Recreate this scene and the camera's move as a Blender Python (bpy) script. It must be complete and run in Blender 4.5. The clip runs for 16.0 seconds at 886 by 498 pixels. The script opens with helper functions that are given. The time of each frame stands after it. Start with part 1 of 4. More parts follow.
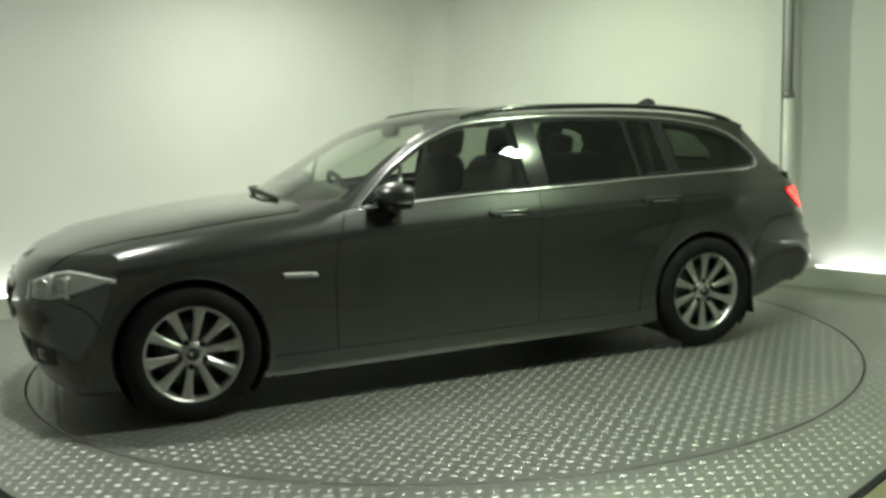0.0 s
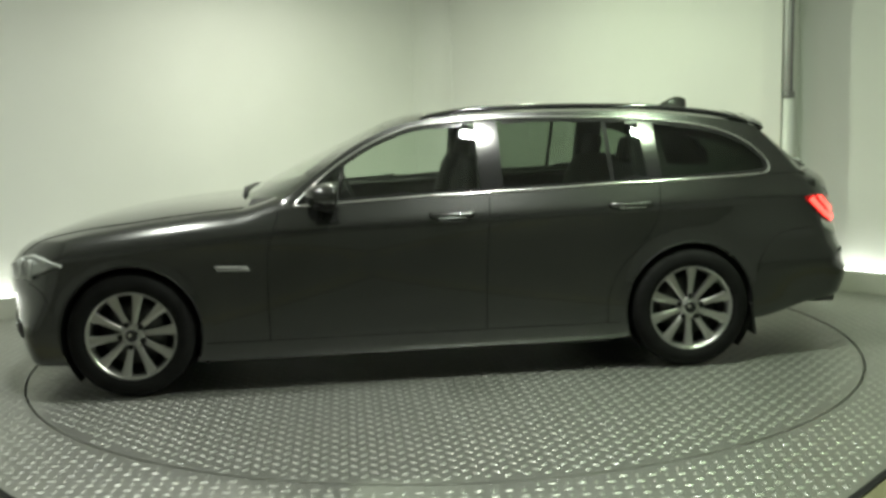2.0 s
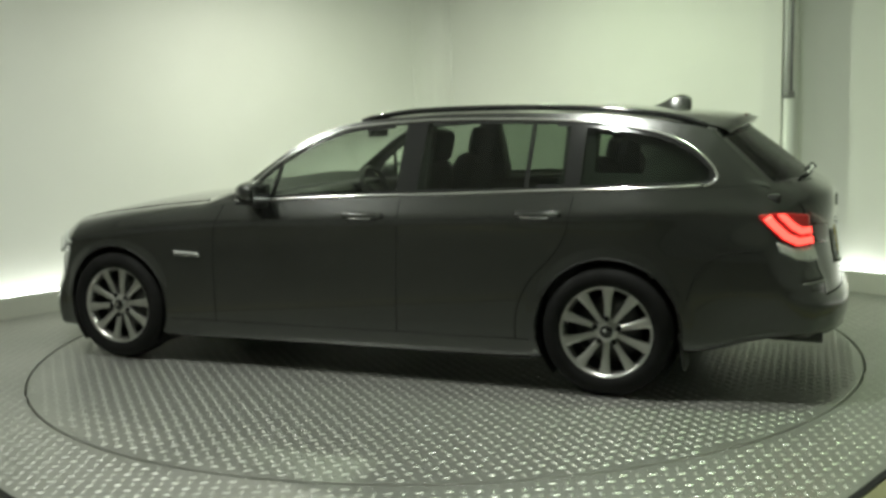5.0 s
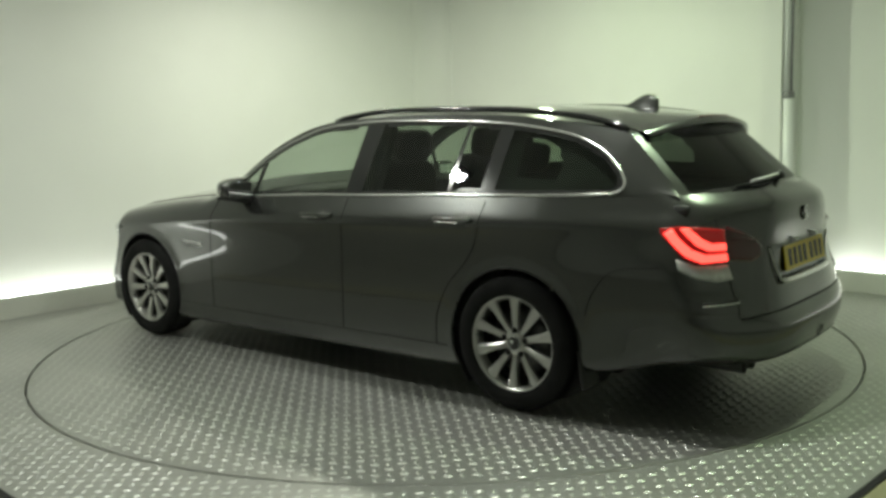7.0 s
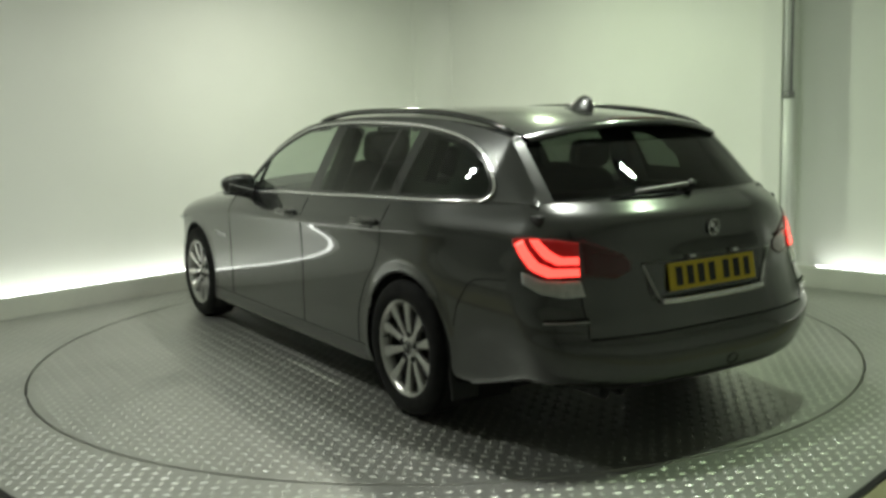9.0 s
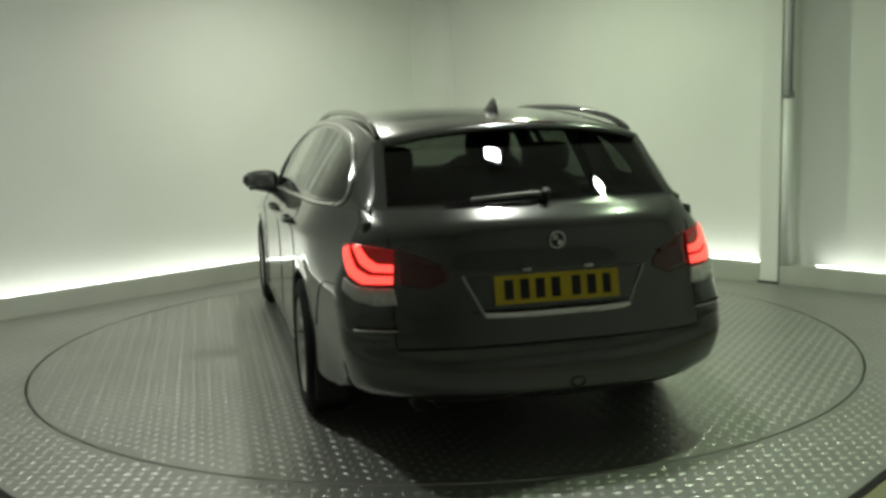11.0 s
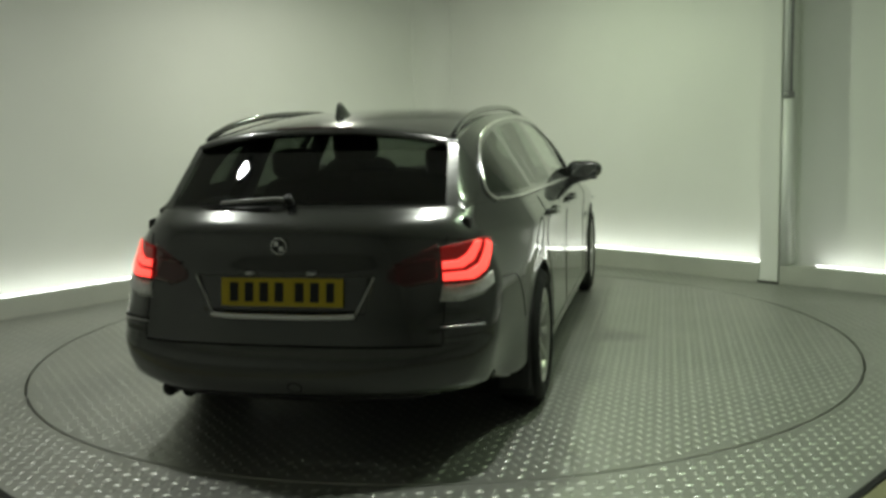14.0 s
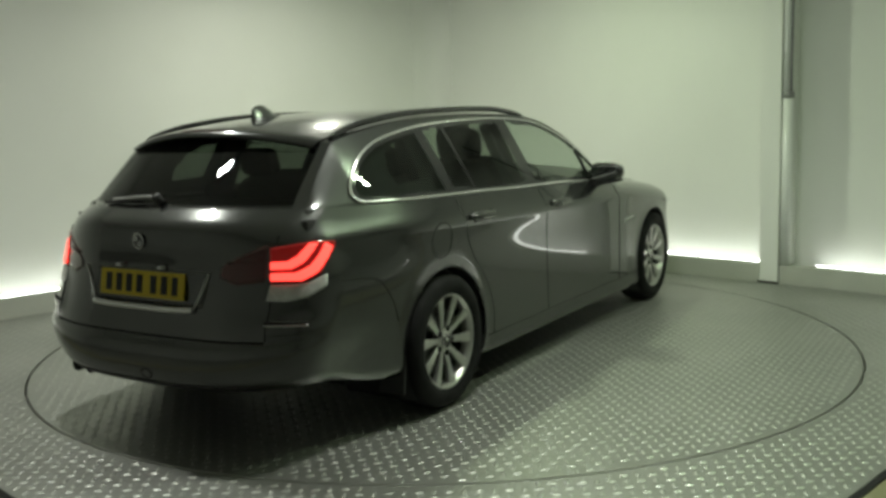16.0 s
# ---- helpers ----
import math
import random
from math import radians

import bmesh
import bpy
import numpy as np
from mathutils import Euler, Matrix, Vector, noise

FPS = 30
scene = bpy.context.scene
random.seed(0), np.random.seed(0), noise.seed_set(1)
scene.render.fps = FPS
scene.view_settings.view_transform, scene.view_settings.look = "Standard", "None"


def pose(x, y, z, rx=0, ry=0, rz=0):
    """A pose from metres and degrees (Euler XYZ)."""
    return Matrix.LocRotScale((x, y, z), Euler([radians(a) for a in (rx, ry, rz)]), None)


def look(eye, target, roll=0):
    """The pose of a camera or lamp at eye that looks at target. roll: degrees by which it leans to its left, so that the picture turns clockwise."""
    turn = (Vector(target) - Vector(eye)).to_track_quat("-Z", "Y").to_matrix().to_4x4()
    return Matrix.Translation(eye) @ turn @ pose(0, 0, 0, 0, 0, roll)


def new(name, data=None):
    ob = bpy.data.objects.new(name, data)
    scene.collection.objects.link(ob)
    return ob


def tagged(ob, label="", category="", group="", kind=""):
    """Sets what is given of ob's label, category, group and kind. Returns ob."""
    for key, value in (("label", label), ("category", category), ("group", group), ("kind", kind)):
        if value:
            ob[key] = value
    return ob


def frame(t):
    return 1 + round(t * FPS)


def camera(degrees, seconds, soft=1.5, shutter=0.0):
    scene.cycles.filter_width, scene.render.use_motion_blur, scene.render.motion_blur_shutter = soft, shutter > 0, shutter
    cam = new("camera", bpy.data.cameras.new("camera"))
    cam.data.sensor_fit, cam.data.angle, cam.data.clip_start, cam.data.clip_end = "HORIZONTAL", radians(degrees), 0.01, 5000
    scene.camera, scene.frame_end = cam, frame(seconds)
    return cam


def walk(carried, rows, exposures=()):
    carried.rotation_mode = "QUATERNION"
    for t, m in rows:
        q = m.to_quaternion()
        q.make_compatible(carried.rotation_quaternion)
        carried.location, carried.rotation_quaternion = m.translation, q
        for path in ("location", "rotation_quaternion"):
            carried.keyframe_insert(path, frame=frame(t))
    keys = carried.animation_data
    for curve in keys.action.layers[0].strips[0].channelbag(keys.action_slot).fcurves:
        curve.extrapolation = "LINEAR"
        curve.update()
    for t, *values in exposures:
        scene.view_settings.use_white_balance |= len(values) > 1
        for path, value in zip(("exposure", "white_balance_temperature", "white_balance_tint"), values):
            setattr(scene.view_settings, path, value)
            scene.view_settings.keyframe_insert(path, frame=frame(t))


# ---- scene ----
# The camera stands still in one corner of a photo booth; a car turns on a turntable.
cam = camera(50.4, 16.0, soft=3.3)
EYE = Vector((0.0, -5.913, 1.395))
STAND = look(EYE, EYE + Vector((0.00142, 0.99029, -0.13902)), -1.694)
walk(cam, [(0.0, STAND), (16.0, STAND)],
     [(0.0, -0.06), (7.5, -0.08), (8.2, -0.12), (10.4, -0.40), (12.3, -0.60), (14.8, -0.64), (16.0, -0.48)])

# heading of the car and turntable: seconds, degrees
TURNS = [(0.0, 203.2), (1.5, 190.15), (3.5, 171.8), (6.0, 149.4), (7.0, 140.4), (8.0, 131.5), (10.5, 108.65), (12.5, 90.35), (14.0, 76.45), (16.0, 58.33)]
# the car's middle, off the turntable's axis, in the car's own directions
OFF = Vector((0.2294, 0.1091, 0.0))

# ---- world and lamps ----
world = bpy.data.worlds.new("world")
scene.world = world
world.use_nodes = True
world.node_tree.nodes["Background"].inputs[0].default_value = (0.75, 0.8, 0.72, 1)
world.node_tree.nodes["Background"].inputs[1].default_value = 0.02
CEIL = 2.95
ROOM = Matrix.Rotation(radians(45), 4, "Z")      # room axes: +x to the far right wall, +y to the far left wall
WALL_R, WALL_L = 2.91, 2.97                        # kerb faces, from the turntable's axis


def area_lamp(name, where, size, watts, colour, spread=180):
    data = bpy.data.lights.new(name, "AREA")
    data.shape, data.size, data.size_y = "RECTANGLE", size[0], size[1]
    data.energy, data.color, data.spread = watts, colour, radians(spread)
    ob = new(name, data)
    ob.matrix_world = where
    return ob


LAMPS = [  # x, y of the ceiling floodlights, watts, colour
    (0.52, -1.58, 50, (0.93, 0.97, 0.86)),
    (-1.95, -1.05, 40, (0.93, 0.97, 0.86)),
    (1.78, -1.32, 32, (0.74, 1.0, 0.60)),
    (-0.80, 1.65, 36, (0.98, 1.0, 0.82)),
    (0.80, 1.60, 29, (0.80, 1.0, 0.60)),
]
for lx, ly, watts, colour in LAMPS:
    area_lamp("ceiling_lamp_light", pose(lx, ly, CEIL - 0.085), (0.15, 0.10), watts, colour)


# ---- materials ----
def material(name, colour, rough=0.5, metal=0.0, coat=0.0, noise_scale=0.0, noise_amount=0.0, bump=0.0,
             bump_scale=60.0, emit=None, strength=0.0, fine=0.0, spec=0.5, edge=1.0):
    m = bpy.data.materials.new(name)
    m.use_nodes = True
    nt = m.node_tree
    b = nt.nodes["Principled BSDF"]
    b.inputs["Base Color"].default_value = (*colour, 1)
    b.inputs["Roughness"].default_value = rough
    b.inputs["Metallic"].default_value = metal
    b.inputs["Specular IOR Level"].default_value = spec
    b.inputs["Specular Tint"].default_value = (edge, edge, edge, 1)
    if coat:
        b.inputs["Coat Weight"].default_value = coat
        b.inputs["Coat Roughness"].default_value = 0.03
        b.inputs["Coat IOR"].default_value = 1.5
    if emit:
        b.inputs["Emission Color"].default_value = (*emit, 1)
        b.inputs["Emission Strength"].default_value = strength
    coord = nt.nodes.new("ShaderNodeTexCoord")
    if noise_amount:
        big = nt.nodes.new("ShaderNodeTexNoise")
        big.inputs["Scale"].default_value = noise_scale
        big.inputs["Detail"].default_value = 6
        nt.links.new(coord.outputs["Object"], big.inputs["Vector"])
        small = nt.nodes.new("ShaderNodeTexNoise")
        small.inputs["Scale"].default_value = noise_scale * 23
        small.inputs["Detail"].default_value = 3
        nt.links.new(coord.outputs["Object"], small.inputs["Vector"])
        add = nt.nodes.new("ShaderNodeMath")
        add.operation = "MULTIPLY_ADD"
        add.inputs[1].default_value = fine
        nt.links.new(small.outputs["Fac"], add.inputs[0])
        nt.links.new(big.outputs["Fac"], add.inputs[2])
        ramp = nt.nodes.new("ShaderNodeMapRange")
        ramp.inputs[1].default_value, ramp.inputs[2].default_value = 0.3, 0.7 + fine
        ramp.inputs[3].default_value, ramp.inputs[4].default_value = 1 - noise_amount, 1 + noise_amount
        nt.links.new(add.outputs[0], ramp.inputs[0])
        mul = nt.nodes.new("ShaderNodeVectorMath")
        mul.operation = "MULTIPLY"
        mul.inputs[0].default_value = colour
        nt.links.new(ramp.outputs[0], mul.inputs[1])
        nt.links.new(mul.outputs[0], b.inputs["Base Color"])
        rr = nt.nodes.new("ShaderNodeMapRange")
        rr.inputs[1].default_value, rr.inputs[2].default_value = 0.3, 0.7 + fine
        rr.inputs[3].default_value, rr.inputs[4].default_value = rough * (1 + noise_amount), rough * (1 - noise_amount)
        nt.links.new(add.outputs[0], rr.inputs[0])
        nt.links.new(rr.outputs[0], b.inputs["Roughness"])
    if bump:
        bn = nt.nodes.new("ShaderNodeTexNoise")
        bn.inputs["Scale"].default_value = bump_scale
        bn.inputs["Detail"].default_value = 4
        nt.links.new(coord.outputs["Object"], bn.inputs["Vector"])
        bb = nt.nodes.new("ShaderNodeBump")
        bb.inputs["Strength"].default_value = bump
        bb.inputs["Distance"].default_value = 0.01
        nt.links.new(bn.outputs["Fac"], bb.inputs["Height"])
        nt.links.new(bb.outputs[0], b.inputs["Normal"])
    return m


def glass_material(name, tint, gloss=1.0, rough=0.01):
    m = bpy.data.materials.new(name)
    m.use_nodes = True
    nt = m.node_tree
    nt.nodes.remove(nt.nodes["Principled BSDF"])
    out = nt.nodes["Material Output"]
    clear = nt.nodes.new("ShaderNodeBsdfTransparent")
    clear.inputs[0].default_value = (*tint, 1)
    shine = nt.nodes.new("ShaderNodeBsdfGlossy")
    shine.inputs["Roughness"].default_value = rough
    shine.inputs[0].default_value = (gloss, gloss, gloss, 1)
    facing = nt.nodes.new("ShaderNodeLayerWeight")
    facing.inputs[0].default_value = 0.5
    power = nt.nodes.new("ShaderNodeMath")
    power.operation = "POWER"
    power.inputs[1].default_value = 4.6
    nt.links.new(facing.outputs["Facing"], power.inputs[0])
    fres = nt.nodes.new("ShaderNodeMath")
    fres.operation = "MULTIPLY_ADD"
    fres.inputs[1].default_value, fres.inputs[2].default_value = 0.91, 0.075
    nt.links.new(power.outputs[0], fres.inputs[0])
    mix = nt.nodes.new("ShaderNodeMixShader")
    nt.links.new(fres.outputs[0], mix.inputs[0])
    nt.links.new(clear.outputs[0], mix.inputs[1])
    nt.links.new(shine.outputs[0], mix.inputs[2])
    nt.links.new(mix.outputs[0], out.inputs[0])
    return m


M = {
    "wall": material("wall_paint", (0.80, 0.81, 0.77), 0.6, noise_scale=0.9, noise_amount=0.03, bump=0.02, bump_scale=25),
    "ceiling": material("ceiling_paint", (0.86, 0.87, 0.84), 0.8, noise_scale=1.0, noise_amount=0.03),
    "near_wall": material("near_wall_paint", (0.38, 0.385, 0.37), 0.8, noise_scale=1.0, noise_amount=0.1),
    "kerb": material("kerb_paint", (0.46, 0.47, 0.42), 0.55, noise_scale=2.2, noise_amount=0.14, fine=0.3, bump=0.05),
    "steel": material("turntable_steel", (0.34, 0.345, 0.32), 0.42, 0.72, noise_scale=1.3, noise_amount=0.16, fine=0.5, bump=0.06, bump_scale=180),
    "lug": material("lug_steel", (0.46, 0.47, 0.44), 0.47, 0.70, noise_scale=2.0, noise_amount=0.12, fine=0.4),
    "surround": material("surround_steel", (0.34, 0.345, 0.32), 0.45, 0.7, noise_scale=1.1, noise_amount=0.18, fine=0.5, bump=0.06, bump_scale=180),
    "concrete": material("floor_concrete", (0.20, 0.20, 0.18), 0.75, noise_scale=1.5, noise_amount=0.2, fine=0.5, bump=0.1),
    "yellow_edge": material("yellow_edge_paint", (0.27, 0.26, 0.14), 0.6, noise_scale=4, noise_amount=0.2, fine=0.4),
    "dark_gap": material("dark_gap", (0.012, 0.012, 0.012), 0.9),
    "tube": material("tube_glow", (0.9, 0.9, 0.9), 0.4, emit=(0.96, 1.0, 0.92), strength=9.0),
    "lamp_face": material("lamp_face_glow", (0.9, 0.9, 0.9), 0.4, emit=(0.88, 0.92, 1.0), strength=60.0),
    "lamp_body": material("lamp_body_grey", (0.25, 0.25, 0.25), 0.5, 0.3),
    "pipe": material("pipe_white", (0.78, 0.80, 0.77), 0.4, noise_scale=3, noise_amount=0.05),
    "paint": material("car_paint_grey", (0.100, 0.102, 0.100), 0.255, 0.92, coat=1.0, noise_scale=3, noise_amount=0.05, fine=0.2, edge=0.6),
    "black_gloss": material("black_gloss", (0.012, 0.012, 0.013), 0.12, coat=0.6),
    "black_plastic": material("black_plastic", (0.018, 0.018, 0.018), 0.55, noise_scale=8, noise_amount=0.15, bump=0.05, bump_scale=300),
    "rubber": material("tyre_rubber", (0.009, 0.009, 0.009), 0.8, spec=0.25, noise_scale=9, noise_amount=0.25, fine=0.4, bump=0.08, bump_scale=200),
    "alloy": material("wheel_alloy", (0.52, 0.52, 0.50), 0.30, 0.85, noise_scale=6, noise_amount=0.08, fine=0.3),
    "rim_dark": material("rim_barrel", (0.06, 0.06, 0.06), 0.5, 0.6),
    "disc": material("brake_disc", (0.12, 0.12, 0.12), 0.4, 0.8, noise_scale=8, noise_amount=0.2),
    "chrome": material("satin_chrome", (0.86, 0.86, 0.86), 0.20, 1.0),
    "shut": material("shut_line", (0.006, 0.006, 0.006), 0.9),
    "red_lens": material("red_lens", (0.35, 0.01, 0.012), 0.12, coat=0.8, emit=(1.0, 0.012, 0.012), strength=0.10),
    "red_bar": material("red_light_bar", (0.8, 0.1, 0.08), 0.3, emit=(1.0, 0.055, 0.040), strength=3.9),
    "dark_red": material("dark_red_lens", (0.07, 0.004, 0.006), 0.1, coat=0.9),
    "lamp_clear": material("silver_reflector", (0.72, 0.73, 0.73), 0.30, 0.55),
    "clear_lamp": material("clear_lamp_lens", (0.60, 0.61, 0.59), 0.30, 0.15, coat=0.6, noise_scale=14, noise_amount=0.2),
    "plate": material("plate_yellow", (0.62, 0.46, 0.02), 0.4, noise_scale=9, noise_amount=0.06),
    "bar": material("plate_bar_black", (0.012, 0.012, 0.012), 0.5),
    "seat": material("seat_cloth", (0.014, 0.014, 0.014), 0.85, noise_scale=20, noise_amount=0.2, fine=0.4),
    "trim": material("cabin_trim", (0.02, 0.02, 0.02), 0.7, noise_scale=10, noise_amount=0.2),
    "lining": material("roof_lining", (0.06, 0.06, 0.055), 0.9, noise_scale=12, noise_amount=0.1),
    "glass": glass_material("tinted_glass", (0.42, 0.48, 0.42), 0.75),
    "glass_dark": glass_material("privacy_glass", (0.34, 0.40, 0.34), 0.65),
    "glass_back": glass_material("rear_window_glass", (0.165, 0.185, 0.165), 0.5),
    "glass_front": glass_material("windscreen_glass", (0.78, 0.84, 0.78)),
    "lens": glass_material("clear_lens", (0.92, 0.93, 0.93)),
    "wiper": material("wiper_grey", (0.38, 0.38, 0.37), 0.45, noise_scale=12, noise_amount=0.1),
    "mirror": material("mirror_glass", (0.8, 0.82, 0.84), 0.03, 1.0),
}


# ---- building helpers ----
def mesh_of(name, verts, faces, mat, smooth=True):
    me = bpy.data.meshes.new(name)
    me.from_pydata([tuple(p) for p in verts], [], [tuple(f) for f in faces])
    me.update()
    if smooth:
        me.polygons.foreach_set("use_smooth", [True] * len(me.polygons))
    me.materials.append(mat)
    return me


def part(name, bm, mat, parent, label="", smooth=True, at=None):
    """Links a bmesh (or a mesh) as one mesh object under a thing or a part."""
    if isinstance(bm, bmesh.types.BMesh):
        me = bpy.data.meshes.new(name)
        bm.to_mesh(me)
        bm.free()
        me.materials.append(mat)
        if smooth:
            me.polygons.foreach_set("use_smooth", [True] * len(me.polygons))
    else:
        me = bm
    ob = new(name, me)
    if parent is not None:
        ob.parent = parent
    if at is not None:
        ob.matrix_basis = at
    if label:
        ob["label"] = label
    return ob


def box(bm, centre, size, turn=None, bevel=0.0):
    m = Matrix.Translation(centre) @ (turn or Matrix.Identity(4)) @ Matrix.Diagonal((*size, 1))
    made = bmesh.ops.create_cube(bm, size=1.0, matrix=m)
    if bevel:
        edges = {e for v in made["verts"] for e in v.link_edges}
        bmesh.ops.bevel(bm, geom=list(edges), offset=bevel, segments=2, affect="EDGES", profile=0.6)
    return bm


def boxed(centre, size, turn=None, bevel=0.0):
    return box(bmesh.new(), centre, size, turn, bevel)


def tube_bm(points, radius, sides=8, closed=False, flat=1.0):
    """A round or flattened bar along points; flat squashes it upwards."""
    bm = bmesh.new()
    pts = [Vector(p) for p in points]
    n = len(pts)
    rings = []
    for i, p in enumerate(pts):
        a = pts[(i - 1) % n] if closed or i > 0 else p
        c = pts[(i + 1) % n] if closed or i < n - 1 else p
        d = (c - a).normalized()
        up = Vector((0, 0, 1)) if abs(d.z) < 0.95 else Vector((0, 1, 0))
        s = d.cross(up).normalized()
        u = s.cross(d).normalized()
        rings.append([bm.verts.new(p + radius * (math.cos(2 * math.pi * k / sides) * s + flat * math.sin(2 * math.pi * k / sides) * u))
                      for k in range(sides)])
    for i in range(n if closed else n - 1):
        r0, r1 = rings[i], rings[(i + 1) % n]
        for k in range(sides):
            bm.faces.new((r0[k], r0[(k + 1) % sides], r1[(k + 1) % sides], r1[k]))
    if not closed:
        bm.faces.new(rings[0][::-1])
        bm.faces.new(rings[-1])
    bmesh.ops.recalc_face_normals(bm, faces=bm.faces)
    return bm


def lathe(profile, sides=48, close=True):
    """Turns (radius, y) pairs round the y axis."""
    bm = bmesh.new()
    rings = [[bm.verts.new((r * math.cos(2 * math.pi * k / sides), y, r * math.sin(2 * math.pi * k / sides))) for k in range(sides)]
             for r, y in profile]
    for r0, r1 in zip(rings, rings[1:]):
        for k in range(sides):
            bm.faces.new((r0[k], r0[(k + 1) % sides], r1[(k + 1) % sides], r1[k]))
    if close:
        bm.faces.new(rings[0][::-1])
        bm.faces.new(rings[-1])
    bmesh.ops.recalc_face_normals(bm, faces=bm.faces)
    return bm


class Curve1:
    """A smooth curve through (x, y) pairs; blur in the units of x."""

    def __init__(self, pairs, blur=0.08):
        pairs = sorted(pairs)
        xs, ys = [p[0] for p in pairs], [p[1] for p in pairs]
        self.x = np.linspace(xs[0] - 3 * blur, xs[-1] + 3 * blur, 1200)
        y = np.interp(self.x, xs, ys)
        lo, hi = (ys[1] - ys[0]) / (xs[1] - xs[0]), (ys[-1] - ys[-2]) / (xs[-1] - xs[-2])
        y = np.where(self.x < xs[0], ys[0] + lo * (self.x - xs[0]), y)
        y = np.where(self.x > xs[-1], ys[-1] + hi * (self.x - xs[-1]), y)
        step = self.x[1] - self.x[0]
        half = max(1, int(2.5 * blur / step))
        k = np.exp(-0.5 * (np.arange(-half, half + 1) * step / blur) ** 2)
        padded = np.pad(y, half, mode="reflect", reflect_type="odd")
        self.y = np.convolve(padded, k / k.sum(), mode="valid")

    def __call__(self, v):
        return np.interp(v, self.x, self.y)


def smooth01(t):
    t = np.clip(t, 0, 1)
    return t * t * (3 - 2 * t)


# ---- the room ----
def room_object(name, bm, mat, label, kind="structure", category="", smooth=False):
    ob = part(name, bm, mat, None, smooth=smooth)
    ob.matrix_world = ROOM
    return tagged(ob, label, category, kind=kind)


WR, WL = WALL_R + 0.30, WALL_L + 0.30     # wall faces behind the light troughs
BACK = -5.2                                # near walls, behind the camera


def build_room():
    t = 0.12
    # the far walls meet in a rounded corner
    r = 0.30
    bm = bmesh.new()
    arc = [(WR - r + r * math.sin(a), WL - r + r * math.cos(a)) for a in np.linspace(0, math.pi / 2, 14)]
    line = arc + [(WR + t, WL - r), (WR + t, WL + t), (WR - r, WL + t)]
    low, high = [[bm.verts.new((x, y, z)) for x, y in line] for z in (0.0, CEIL)]
    for i in range(len(line)):
        n = (i + 1) % len(line)
        bm.faces.new((low[i], low[n], high[n], high[i]))
    bmesh.ops.recalc_face_normals(bm, faces=bm.faces)
    corner = room_object("wall_corner", bm, M["wall"], "rounded off-white corner between the walls")
    for f in corner.data.polygons:
        f.use_smooth = f.area < 0.3
    room_object("wall_left", boxed(((BACK + WR - r) / 2, WL + t / 2, CEIL / 2), (WR - r - BACK, t, CEIL)), M["wall"], "off-white painted wall lit from its foot")
    room_object("wall_right", boxed((WR + t / 2, (BACK + WL - r) / 2, CEIL / 2), (t, WL - r - BACK, CEIL)), M["wall"],
                "off-white painted wall, greenish in the lamp light")
    room_object("wall_near_left", boxed((BACK - t / 2, (BACK + WL) / 2, CEIL / 2), (t, WL - BACK, CEIL)), M["near_wall"], "plain grey wall behind the camera")
    room_object("wall_near_right", boxed(((BACK + WR) / 2, BACK - t / 2, CEIL / 2), (WR - BACK, t, CEIL)), M["near_wall"], "plain grey wall behind the camera")
    room_object("ceiling", boxed(((BACK + WR) / 2, (BACK + WL) / 2, CEIL + 0.05), (WR - BACK + 0.3, WL - BACK + 0.3, 0.1)), M["ceiling"], "plain pale ceiling")
    # concrete floor below all, under the plates
    room_object("floor", boxed(((BACK + WR) / 2, (BACK + WL) / 2, -0.11), (WR - BACK + 0.3, WL - BACK + 0.3, 0.1)), M["concrete"], "grey concrete floor around the turntable plates")
    # kerbs with a trough behind them
    h, d = 0.15, 0.10
    lo = -2.92
    room_object("kerb_left", boxed(((lo + WALL_R) / 2 - 0.6, WALL_L + d / 2, h / 2 - 0.03), (WALL_R - lo + 1.2, d, h + 0.06), bevel=0.006), M["kerb"],
                "low grey kerb hiding the wall lights", category="kerb")
    room_object("kerb_right", boxed((WALL_R + d / 2, (-0.70 + WALL_L - 0.003) / 2, h / 2 - 0.03), (d, WALL_L - 0.003 + 0.70, h + 0.06), bevel=0.006), M["kerb"],
                "low grey kerb hiding the wall lights", category="kerb")
    room_object("kerb_right_end", boxed((WALL_R + d / 2 + 0.012, (-0.862 - 4.4) / 2, h / 2 - 0.03), (d, 4.4 - 0.862, h + 0.06), bevel=0.006), M["kerb"],
                "low grey kerb hiding the wall lights", category="kerb")
    # pier and pipe on the right wall
    room_object("pier", boxed((WALL_R + 0.15, -0.778, CEIL / 2 - 0.02), (0.30, 0.152, CEIL + 0.02), bevel=0.004), M["wall"], "off-white boxed pier on the wall", category="pier")
    room_object("pier_foot", boxed((WALL_R - 0.006, -0.778, 0.008), (0.014, 0.17, 0.016)), M["dark_gap"], "dark grimy joint at the foot of the pier")
    pipe = tagged(new("wall_pipe"), "white vertical pipe beside the pier, thinner conduit above", "pipe")
    pipe.matrix_world = ROOM @ pose(WALL_R + 0.038, -0.897, 0)
    part("lower_pipe", tube_bm([(0, 0, 0.15), (0, 0, 1.47)], 0.040, 20), M["pipe"], pipe)
    part("collar", tube_bm([(0, 0, 1.46), (0, 0, 1.51)], 0.043, 20), M["lamp_body"], pipe, "grey pipe collar")
    part("conduit", tube_bm([(0, 0.015, 1.51), (0, 0.015, CEIL)], 0.026, 16), M["pipe"], pipe, "pale grey conduit")
